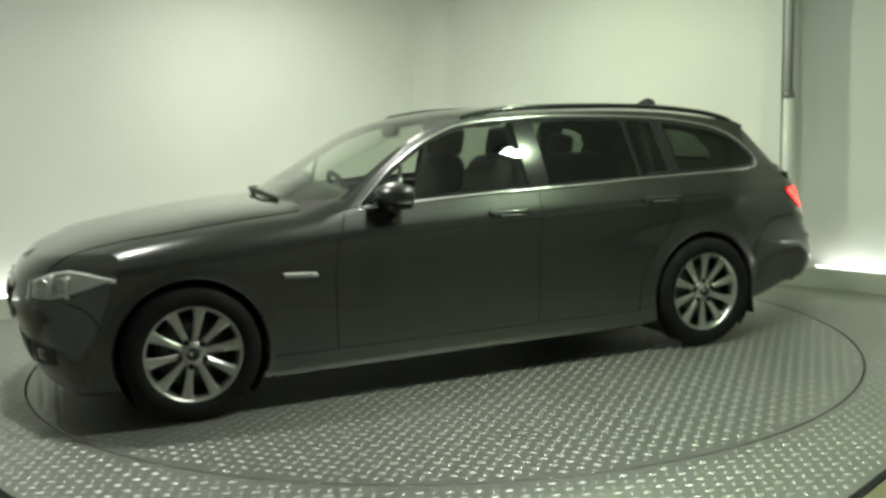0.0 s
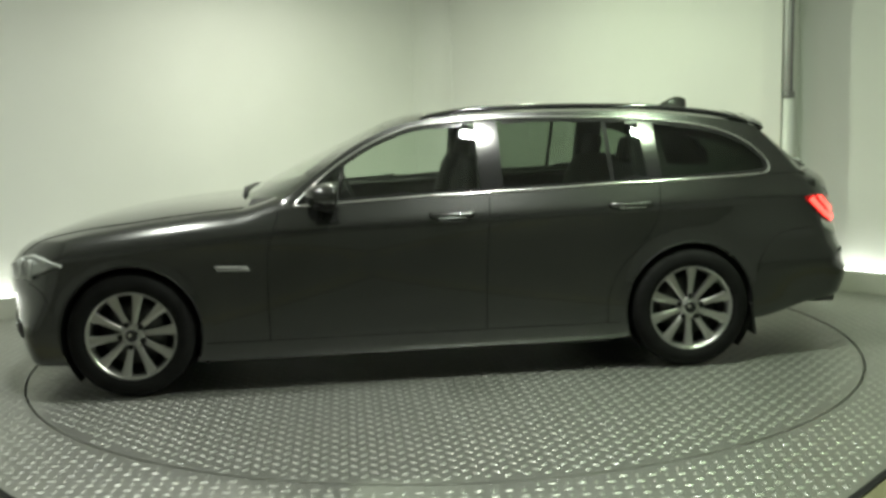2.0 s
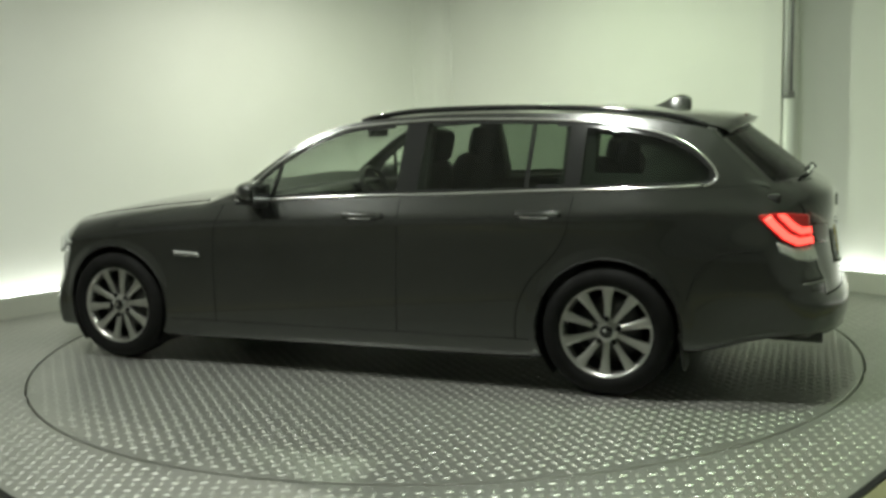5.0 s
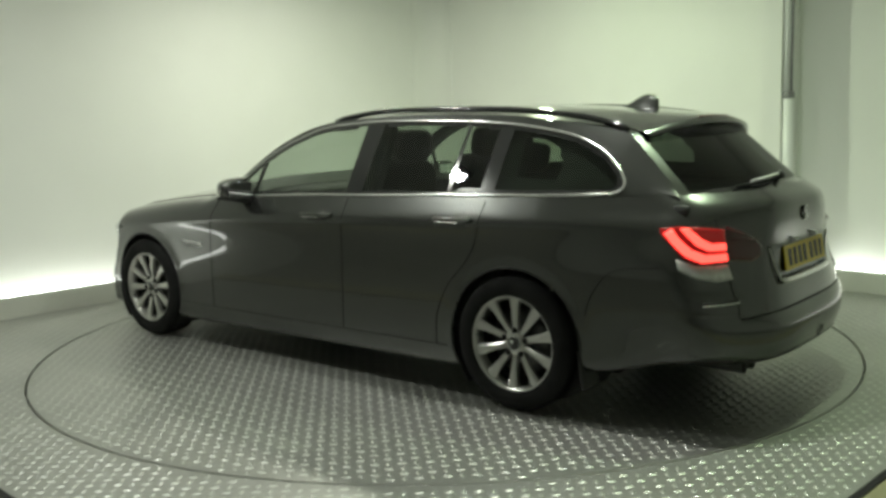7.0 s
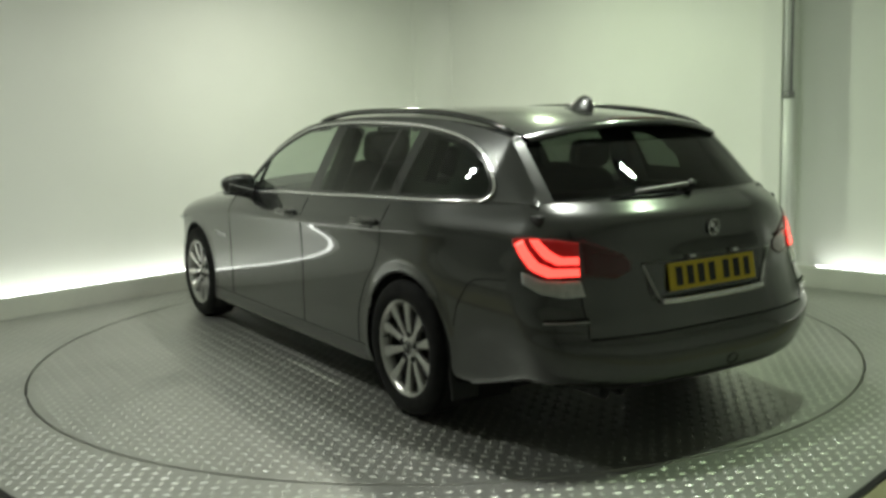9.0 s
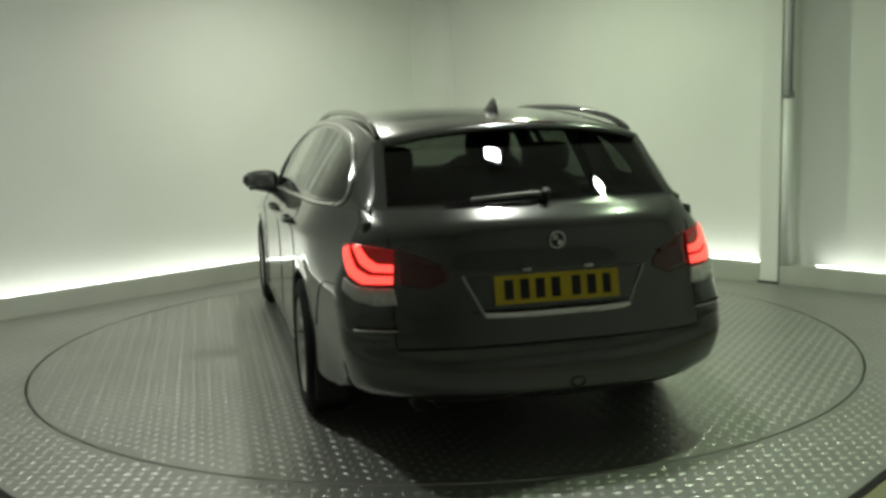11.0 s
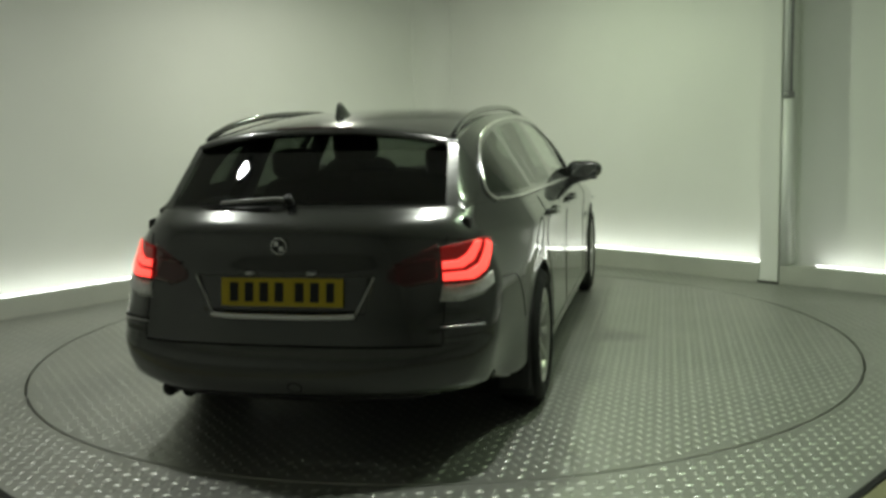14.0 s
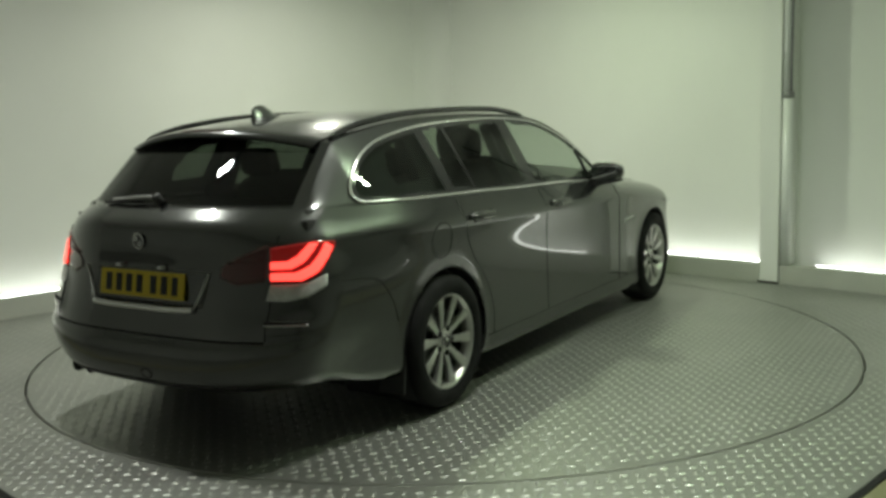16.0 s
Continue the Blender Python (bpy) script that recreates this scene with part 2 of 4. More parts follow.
    part("cable", tube_bm([(-0.01, -0.024, 1.51), (-0.01, -0.024, CEIL)], 0.011, 8), M["lamp_body"], pipe, "thin grey cable")


def light_tubes():
    """Tubes lying in the troughs, end to end with short gaps."""
    def tube(a, b):
        a, b = Vector(a), Vector(b)
        d = (b - a).normalized()
        thing = tagged(new("light_tube"), "glowing white fluorescent tube in the wall trough", "tube light", "trough lights")
        thing.matrix_world = ROOM
        part("glow_tube", tube_bm([a + d * 0.008, b - d * 0.008], 0.016, 10), M["tube"], thing)
        part("end_cap", tube_bm([a, a + d * 0.008], 0.018, 10), M["lamp_body"], thing)
        part("end_cap", tube_bm([b - d * 0.008, b], 0.018, 10), M["lamp_body"], thing)
        part("batten", boxed((a + b) / 2 - Vector((0, 0, 0.05)), (abs(d.x) * (b - a).length + 0.05, abs(d.y) * (b - a).length + 0.05, 0.05)), M["lamp_body"], thing, smooth=False)
        part("bracket", boxed((a + b) / 2 - Vector((0, 0, 0.10)), (0.06, 0.06, 0.09)), M["lamp_body"], thing, smooth=False)
    z = 0.130
    y = WALL_L + 0.19
    for x0, x1 in ((-3.3, -2.0), (-1.995, -0.70), (-0.695, 0.85), (0.855, 2.3)):
        tube((x0, y, z), (x1, y, z))
    x = WALL_R + 0.19
    for y0, y1 in ((-0.68, 0.55), (0.555, 2.1), (-2.6, -1.08), (-4.2, -2.7)):
        tube((x, y0, z), (x, y1, z))


def ceiling_lamps():
    for lx, ly, watts, colour in LAMPS:
        thing = tagged(new("ceiling_lamp"), "bright square floodlight under the ceiling", "ceiling lamp", "ceiling lamps")
        thing.matrix_world = pose(lx, ly, CEIL)
        part("housing", boxed((0, 0, -0.03), (0.22, 0.16, 0.06), bevel=0.01), M["lamp_body"], thing, smooth=False)
        part("diffuser", boxed((0, 0, -0.067), (0.15, 0.10, 0.012)), M["lamp_face"], thing, smooth=False)


# ---- turntable and tread plates ----
R_TABLE = 2.462


LUG = [(-0.021, 0, 0), (-0.009, -0.0098, 0), (0.009, -0.0098, 0), (0.021, 0, 0), (0.009, 0.0098, 0), (-0.009, 0.0098, 0), (-0.010, 0, 0.0034), (0.010, 0, 0.0034)]
LUG_QUADS, LUG_TRIS = [(1, 2, 7, 6), (4, 5, 6, 7)], [(0, 1, 6), (2, 3, 7), (3, 4, 7), (5, 0, 6)]


def lug_lattice(inside):
    """Places and turns of the almond lugs; inside(x, y) picks them."""
    pitch = 0.0565
    n = 90
    i, j = np.meshgrid(np.arange(-n, n + 1), np.arange(-n, n + 1))
    x, y = ((i - j) * pitch * 0.7071).ravel(), ((i + j) * pitch * 0.7071).ravel()
    ang = np.where(((i + j) % 2).ravel() == 0, 0.62, -0.62)
    keep = inside(x, y)
    return x[keep], y[keep], ang[keep]


def lay_lugs(parent, inside, near):
    """Single lugs where near(x, y) is smallest, the rest as one sheet of relief."""
    x, y, ang = lug_lattice(inside)
    order = np.argsort(near(x, y), kind="stable")
    single = mesh_of("tread_lug", LUG, LUG_QUADS + LUG_TRIS, M["lug"], smooth=False)
    for k in order[:300]:
        part("tread_lug", single, None, parent, at=pose(float(x[k]), float(y[k]), 0, 0, 0, math.degrees(float(ang[k]))))
    rest = order[300:]
    x, y, ang = x[rest], y[rest], ang[rest]
    shape = np.array(LUG)
    c, s = np.cos(ang)[:, None], np.sin(ang)[:, None]
    px = x[:, None] + shape[None, :, 0] * c - shape[None, :, 1] * s
    py = y[:, None] + shape[None, :, 0] * s + shape[None, :, 1] * c
    pz = np.broadcast_to(shape[None, :, 2], px.shape)
    verts = np.stack([px, py, pz], -1).reshape(-1, 3)
    base = (np.arange(len(x)) * 8)[:, None]
    faces = [tuple(f) for q in LUG_QUADS for f in (base + np.array(q)[None]).tolist()]
    faces += [tuple(f) for q in LUG_TRIS for f in (base + np.array(q)[None]).tolist()]
    relief = part("tread_relief", mesh_of("tread_relief", verts, faces, M["lug"], smooth=False), None, parent, "raised bright almond-shaped lugs")
    tagged(relief, kind="stuff")


def build_turntable():
    table = tagged(new("turntable"), "round steel turntable with a raised tread pattern", "turntable")
    seg = 160
    bm = bmesh.new()
    rings = []
    for rr, zz in ((0.02, 0.0), (1.2, 0.0), (R_TABLE - 0.004, 0.0), (R_TABLE, -0.004), (R_TABLE, -0.055)):
        rings.append([bm.verts.new((rr * math.cos(2 * math.pi * k / seg), rr * math.sin(2 * math.pi * k / seg), zz)) for k in range(seg)])
    bm.faces.new(rings[0])
    for r0, r1 in zip(rings, rings[1:]):
        for k in range(seg):
            bm.faces.new((r0[k], r1[k], r1[(k + 1) % seg], r0[(k + 1) % seg]))
    bmesh.ops.recalc_face_normals(bm, faces=bm.faces)
    part("plate", bm, M["steel"], table, smooth=False)
    lay_lugs(table, lambda x, y: np.hypot(x, y) < R_TABLE - 0.03, lambda x, y: np.hypot(x - 1.9, y - 1.2))
    return table


def build_surround():
    """Square tread plate with a round hole, on the room's axes."""
    seg, hole, lo, hi_x, hi_y = 160, R_TABLE + 0.012, -2.92, WALL_R - 0.003, WALL_L - 0.003
    bm = bmesh.new()
    inner, outer, low = [], [], []
    for k in range(seg):
        a = 2 * math.pi * k / seg
        c, s = math.cos(a), math.sin(a)
        reach = min((hi_x if c > 0 else lo) / c if abs(c) > 1e-6 else 1e9, (hi_y if s > 0 else lo) / s if abs(s) > 1e-6 else 1e9)
        inner.append(bm.verts.new((hole * c, hole * s, 0)))
        outer.append(bm.verts.new((reach * c, reach * s, 0)))
        low.append(bm.verts.new((hole * c, hole * s, -0.058)))
    for k in range(seg):
        n = (k + 1) % seg
        bm.faces.new((inner[k], outer[k], outer[n], inner[n]))
        bm.faces.new((low[k], inner[k], inner[n], low[n]))
    bmesh.ops.recalc_face_normals(bm, faces=bm.faces)
    ob = room_object("pavement", bm, M["surround"], "square steel tread plates round the turntable")
    lay_lugs(ob, lambda x, y: (np.hypot(x, y) > R_TABLE + 0.04) & (x > lo + 0.03) & (y > lo + 0.03) & (x < hi_x - 0.02) & (y < hi_y - 0.02), lambda x, y: x + y)
    # steel edge and yellow strip along the near side
    room_object("edge_strip", boxed((-2.94, 0, -0.03), (0.03, 6.0, 0.064)), M["dark_gap"], "dark edge joint of the steel plates")
    room_object("edge_paint", boxed((-3.06, 0, -0.03), (0.20, 6.0, 0.06)), M["yellow_edge"], "worn yellow painted edge strip")
    room_object("edge_strip_side", boxed((0, -2.94, -0.03), (5.84, 0.03, 0.064)), M["dark_gap"], "dark edge joint of the steel plates")
    room_object("edge_paint_side", boxed((0, -3.06, -0.03), (5.9, 0.20, 0.06)), M["yellow_edge"], "worn yellow painted edge strip")


build_room()
light_tubes()
ceiling_lamps()
TABLE = build_turntable()
build_surround()
# ---- the car: x forward, y to its left, z up, from the middle of the wheelbase ----
from mathutils.bvhtree import BVHTree

AXLE, WHEEL_R = 1.484, 0.326
CAR = tagged(new("estate_car"), "dark grey metallic estate car with lit red tail lamps", "car")


def cpart(name, bm, mat, label="", parent=None, smooth=True):
    """A part of the car; direct parts stand off the turntable's axis."""
    ob = part(name, bm, mat, parent or CAR, label, smooth)
    if parent is None:
        ob.location = OFF
    return ob


# lower body: lines along the car
BELT = Curve1([(0.95, 0.93), (0.62, 0.947), (0.36, 0.957), (-0.06, 0.975), (-0.65, 0.988), (-1.06, 1.003), (-1.82, 1.020), (-2.1, 1.028), (-2.45, 1.034)], 0.06)
HOOD_MID = Curve1([(2.34, 0.62), (2.26, 0.715), (2.12, 0.785), (1.95, 0.842), (1.8, 0.880), (1.62, 0.915), (1.36, 0.953), (1.12, 0.974), (0.9, 0.985), (0.6, 0.99), (0.3, 0.99)], 0.05)
HOOD_EDGE = Curve1([(2.34, 0.56), (2.15, 0.69), (1.95, 0.775), (1.75, 0.822), (1.5, 0.857), (1.2, 0.892), (0.95, 0.917), (0.62, 0.947), (0.3, 0.96)], 0.05)
SILL = Curve1([(2.34, 0.17), (1.9, 0.165), (1.484, 0.155), (1.0, 0.140), (-1.0, 0.142), (-1.484, 0.175), (-1.9, 0.225), (-2.3, 0.250), (-2.6, 0.255)], 0.05)
CREASE = Curve1([(2.3, 0.66), (1.9, 0.72), (1.5, 0.765), (1.1, 0.80), (0.66, 0.835), (-0.3, 0.860), (-1.2, 0.885), (-1.9, 0.905), (-2.5, 0.91)], 0.10)
PLAN = Curve1([(2.4, 0.915), (2.0, 0.955), (1.7, 0.985), (1.3, 0.998), (0.8, 1.0), (-0.8, 1.0), (-1.4, 0.998), (-1.75, 0.983), (-2.1, 0.942), (-2.6, 0.885)], 0.10)
FLANK = Curve1([(d, 0.910 + 0.017 * math.exp(d / 0.085) - 0.9 * max(0.0, -d - 0.56) ** 2) for d in np.linspace(-0.80, -0.005, 40)]
               + [(0.0, 0.927), (0.03, 0.913), (0.07, 0.890), (0.12, 0.862), (0.25, 0.79)], 0.012)
TAIL = Curve1([(1.06, 2.395), (1.03, 2.435), (0.990, 2.502), (0.962, 2.520), (0.90, 2.524), (0.80, 2.516), (0.70, 2.520), (0.61, 2.543), (0.54, 2.560), (0.515, 2.566), (0.490, 2.590),
               (0.455, 2.600), (0.40, 2.598), (0.33, 2.575), (0.25, 2.51)], 0.010)
NOSE = Curve1([(0.15, 2.10), (0.22, 2.15), (0.28, 2.19), (0.34, 2.215), (0.45, 2.238), (0.54, 2.262), (0.62, 2.270), (0.70, 2.243), (0.78, 2.15)], 0.02)
REF = np.array([2.45, 0.93, 0.40])


def lower_skin(p):
    """Reference box points (n, 3) to the body's skin."""
    r = np.array([0.10, 0.07, 0.06])
    L = REF / r                               # rounded in a space where the radius is 1
    u = p / r
    q = np.clip(u, -(L - 1), L - 1)
    q[:, 2] = np.clip(u[:, 2], -(L[2] - 1), L[2] - 1 + smooth01((0.95 - p[:, 0]) / 0.35))   # no rounding under the windows
    d = u - q
    n = np.linalg.norm(d, axis=1, keepdims=True)
    u = q + np.where(n > 1e-9, d / np.maximum(n, 1e-9), 0)
    p = u * r
    a, b, c = (p / REF).T
    cn = (c + 1) / 2
    zf, zr = 0.19 + 0.55 * cn, 0.285 + 0.750 * cn
    xf = NOSE(zf) - np.interp(zf, [0.2, 0.4, 0.5, 0.6, 0.7], [0.15, 0.25, 0.35, 0.42, 0.44]) * np.abs(b) ** 3.0
    xr = TAIL(zr) - (0.20 + 0.04 * smooth01((zr - 0.55) / 0.1)) * np.abs(b) ** 3.4
    xr = xr + 0.014 * smooth01((np.abs(b) - 0.70) / 0.12) * smooth01((0.755 - zr) / 0.07) * smooth01((zr - 0.50) / 0.08)
    px = p[:, 0]
    x = np.where(px > 1.7, 1.7 + (px - 1.7) / 0.75 * (xf - 1.7), np.where(px < -1.8, -1.8 - (-px - 1.8) / 0.65 * (xr - 1.8), px))
    mid, edge = HOOD_MID(x), np.where(x > 0.62, HOOD_EDGE(x), BELT(x))
    mid = np.where(x < 0.5, edge, mid)
    top = edge + (mid - edge) * (1 - np.abs(b) ** 3.2)
    low = SILL(x) + 0.055 * smooth01((-x - 1.9) / 0.4) * np.abs(b) ** 3
    z = low + (top - low) * cn
    w = FLANK(z - CREASE(x)) * PLAN(x)
    w = w - 0.118 * smooth01((-x - 1.6) / 0.8) * smooth01((z - 0.68) / 0.30)
    w = w - 0.045 * smooth01((-x - 1.85) / 0.4) * smooth01((0.55 - z) / 0.28)
    w = w - 0.02 * smooth01((x - 1.7) / 0.5) * smooth01((0.40 - z) / 0.25)
    w = w + 0.005 * np.exp(-((np.hypot(np.abs(x) - AXLE, z - WHEEL_R) - 0.365) / 0.03) ** 2) * (np.abs(x) > 0.9)
    return np.stack([x, b * w, z], -1)


def snap(uv, lines, reach):
    """Moves grid points that lie near a line onto it."""
    uv = uv.copy()
    for line in lines:
        P = np.array(line)
        best, where = np.full(len(uv), 1e9), uv.copy()
        for A, B in zip(P[:-1], P[1:]):
            d = B - A
            t = np.clip(((uv - A) @ d) / (d @ d), 0, 1)
            q = A + t[:, None] * d
            e = np.linalg.norm(uv - q, axis=1)
            m = e < best
            best, where = np.where(m, e, best), np.where(m[:, None], q, where)
        m = best < reach
        uv[m] = where[m]
    return uv


def inside(uv, poly):
    P = np.array(poly)
    x, y = uv[:, 0], uv[:, 1]
    res = np.zeros(len(uv), bool)
    for A, B in zip(P, np.roll(P, -1, 0)):
        hit = ((A[1] > y) != (B[1] > y)) & (x < (B[0] - A[0]) * (y - A[1]) / (B[1] - A[1] + 1e-12) + A[0])
        res ^= hit
    return res


def split_parts(verts, faces, keys, names, mirror=False):
    """Makes a mesh part of the car for each key among the faces; names: key -> (name, material, label)."""
    verts, faces, keys = np.asarray(verts), np.asarray(faces), np.asarray(keys)
    out = {}
    for key in names:
        f = faces[keys == key]
        if not len(f):
            continue
        used, inv = np.unique(f.ravel(), return_inverse=True)
        name, mat, label = names[key]
        v = verts[used].copy()
        f = inv.reshape(f.shape)
        if mirror:
            v[:, 1] *= -1
            f = f[:, ::-1]
        bm = bmesh.new()
        vs = [bm.verts.new(p) for p in v]
        for q in f:
            ids = []
            for i in q:
                if i not in ids:
                    ids.append(i)
            if len(ids) > 2:
                try:
                    bm.faces.new([vs[i] for i in ids])
                except ValueError:
                    pass
        bmesh.ops.remove_doubles(bm, verts=bm.verts, dist=0.0004)
        bm.normal_update()
        way = sum(q.calc_area() * q.normal.dot(Vector((q.calc_center_median().x * 0.35, q.calc_center_median().y, (q.calc_center_median().z - 0.7)))) for q in bm.faces)
        if way < 0:
            bmesh.ops.reverse_faces(bm, faces=bm.faces)
        out[key] = cpart(name, bm, mat, label)
    return out


def grid(nu, nv):
    i, j = np.meshgrid(np.arange(nu - 1), np.arange(nv - 1), indexing="ij")
    k = (i * nv + j).ravel()
    return np.stack([k, k + nv, k + nv + 1, k + 1], -1)


# shut lines of the flank, as x, z
ARCH_R = 0.358


def arch(cx, r=ARCH_R, a0=-35, a1=215, n=40):
    return [(cx + r * math.cos(radians(a)), WHEEL_R + r * math.sin(radians(a))) for a in np.linspace(a0, a1, n)]


DOOR_A = [(0.78, 0.15), (0.78, 0.55), (0.765, 0.75), (0.70, 0.96)]
DOOR_B = [(-0.36, 0.15), (-0.37, 0.6), (-0.395, 1.02)]
DOOR_C = [(-1.02, 0.15), (-1.03, 0.42), (-1.10, 0.57), (-1.22, 0.70), (-1.29, 0.82), (-1.32, 1.03)]
SILL_LINE = [(1.2, 0.268), (-1.2, 0.268)]
BUMP_F = [(1.87, 0.46), (1.93, 0.56), (2.02, 0.60), (2.4, 0.60)]
BUMP_R = [(-1.86, 0.46), (-1.90, 0.60), (-2.0, 0.71), (-2.6, 0.735)]


def lower_body():
    nx, nz, ny = 300, 46, 84
    xs, zs, ys = np.linspace(-REF[0], REF[0], nx), np.linspace(-REF[2], REF[2], nz), np.linspace(-REF[1], REF[1], ny)
    # flank
    g = np.stack(np.meshgrid(xs, zs, indexing="ij"), -1).reshape(-1, 2)
    v = lower_skin(np.stack([g[:, 0], np.full(len(g), REF[1]), g[:, 1]], -1))
    f = grid(nx, nz)
    uv = v[:, [0, 2]]
    lines = [arch(AXLE), arch(-AXLE)]
    moved = snap(uv, lines, 0.0105)
    moved = snap(moved, [DOOR_A, DOOR_B, DOOR_C], 0.005)
    v[:, [0, 2]] = moved
    c = v[f].mean(1)[:, [0, 2]]
    keys = np.full(len(f), "quarter", dtype=object)
    x, z = c.T

    def behind(line):
        P = np.array(line)
        return x < np.interp(z, P[:, 1], P[:, 0])
    keys[x > 0.3] = "wing"
    keys[(x < 1.2) & behind(DOOR_A) & (x > -0.2)] = "door_front"
    keys[(x < 0.7) & ~behind(DOOR_B)] = "door_front"
    keys[(x > 0.6) & ~behind(DOOR_A)] = "wing"
    keys[behind(DOOR_B) & ~behind(DOOR_C)] = "door_rear"
    keys[(z < 0.268) & (np.abs(x) < 1.2)] = "sill"
    keys[(x > 1.8) & (z < np.interp(x, [1.87, 1.93, 2.02, 2.4], [0.46, 0.56, 0.60, 0.60])) & (x > np.interp(z, [0, 0.46, 0.56, 0.6], [1.8, 1.8, 1.93, 2.02]))] = "bumper_front"
    keys[(x < -1.8) & (z < np.interp(-x, [1.86, 1.90, 2.0, 2.6], [0.46, 0.60, 0.71, 0.735]))] = "bumper_rear"
    for cx in (AXLE, -AXLE):
        keys[np.hypot(x - cx, z - WHEEL_R) < ARCH_R] = "hole"
    names = {"wing": ("front_wing", M["paint"], ""), "door_front": ("front_door", M["paint"], ""), "door_rear": ("rear_door", M["paint"], ""),
             "quarter": ("rear_quarter_panel", M["paint"], ""), "sill": ("sill", M["paint"], ""), "bumper_front": ("bumper_corner", M["paint"], ""),
             "bumper_rear": ("bumper_corner", M["paint"], "")}
    doors = split_parts(v, f, keys, names)
    doors_r = split_parts(v, f, keys, names, mirror=True)
    allv, allf = [v, v * (1, -1, 1)], [f[keys != "hole"], f[keys != "hole"] + len(v)]
    # nose and tail
    g = np.stack(np.meshgrid(ys, zs, indexing="ij"), -1).reshape(-1, 2)
    fy = grid(ny, nz)
    for side, table in ((1, "nose"), (-1, "tail")):
        e = lower_skin(np.stack([np.full(len(g), side * REF[0]), g[:, 0], g[:, 1]], -1))
        c = e[fy].mean(1)
        if side > 0:
            keys2 = np.where(c[:, 2] < 0.60, "bumper", "nose").astype(object)
            split_parts(e, fy, keys2, {"bumper": ("front_bumper", M["paint"], ""), "nose": ("nose_panel", M["paint"], "")})
        else:
            keys2 = np.where(c[:, 2] < 0.507, "bumper", "gate").astype(object)
            keys2[(np.abs(c[:, 1]) > 0.64) & (c[:, 2] < 0.735)] = "bumper"
            split_parts(e, fy, keys2, {"bumper": ("rear_bumper", M["paint"], ""), "gate": ("tailgate", M["paint"], "")})
        allv.append(e)
        allf.append(fy + sum(len(q) for q in allv[:-1]))
    # bonnet and rear deck lip
    g = np.stack(np.meshgrid(xs, ys, indexing="ij"), -1).reshape(-1, 2)
    e = lower_skin(np.stack([g[:, 0], g[:, 1], np.full(len(g), REF[2])], -1))
    ft = grid(nx, ny)
    c = e[ft].mean(1)
    keys3 = np.full(len(ft), "none", dtype=object)
    edge = np.interp(c[:, 0], [0.6, 1.5, 2.1, 2.3], [0.73, 0.72, 0.60, 0.5])
    keys3[(c[:, 0] > 0.55)] = "wingtop"
    keys3[(c[:, 0] > 0.55) & (c[:, 1] < 0)] = "wingtop_r"
    keys3[(c[:, 0] > 0.88) & (np.abs(c[:, 1]) < edge)] = "bonnet"
    keys3[(c[:, 0] > 0.55) & (c[:, 0] <= 0.88) & (np.abs(c[:, 1]) < 0.72)] = "cowl"
    keys3[(c[:, 0] < -1.95) & ((c[:, 0] < -2.28) | (np.abs(c[:, 1]) > 0.62))] = "lip"
    keys3[(c[:, 0] < 0.55) & (c[:, 0] > -1.95) & (c[:, 1] > 0.70)] = "shoulder"
    keys3[(c[:, 0] < 0.55) & (c[:, 0] > -1.95) & (c[:, 1] < -0.70)] = "shoulder_r"
    split_parts(e, ft, keys3, {"bonnet": ("bonnet", M["paint"], ""), "wingtop": ("wing_top", M["paint"], ""), "wingtop_r": ("wing_top", M["paint"], ""), "cowl": ("cowl_panel", M["black_plastic"], "black plastic cowl panel"),
                               "lip": ("tailgate_lip", M["paint"], ""), "shoulder": ("window_sill", M["black_plastic"], ""), "shoulder_r": ("window_sill", M["black_plastic"], "")})
    keep = ft[(keys3 != "none")]
    allv.append(e)
    allf.append(keep + sum(len(q) for q in allv[:-1]))
    V, F = np.concatenate(allv), np.concatenate(allf)
    return BVHTree.FromPolygons([tuple(p) for p in V], [tuple(q) for q in F])


SKIN = lower_body()


def on_side(x, z, out=0.0, sign=1):
    hit = SKIN.ray_cast(Vector((x, 2.0 * sign, z)), Vector((0, -sign, 0)))
    p = hit[0] if hit[0] else Vector((x, 0.88 * sign, z))
    return p + Vector((0, out * sign, 0))


def on_end(y, z, out=0.0, sign=-1):
    hit = SKIN.ray_cast(Vector((4.0 * sign, y, z)), Vector((-sign, 0, 0)))
    p = hit[0] if hit[0] else Vector((2.4 * sign, y, z))
    return p + Vector((out * sign, 0, 0))


def on_top(x, y, out=0.0):
    hit = SKIN.ray_cast(Vector((x, y, 1.3)), Vector((0, 0, -1)))
    p = hit[0] if hit[0] else Vector((x, y, 0.9))
    return p + Vector((0, 0, out))


def on_corner(axis, deg, z, out=0.0):
    d = Vector((math.cos(radians(deg)), math.sin(radians(deg)), 0))
    hit = SKIN.ray_cast(Vector((axis[0], axis[1], z)) + 2 * d, -d)
    p = hit[0] if hit[0] else Vector((axis[0], axis[1], z)) + 0.35 * d
    return p + float(out) * d


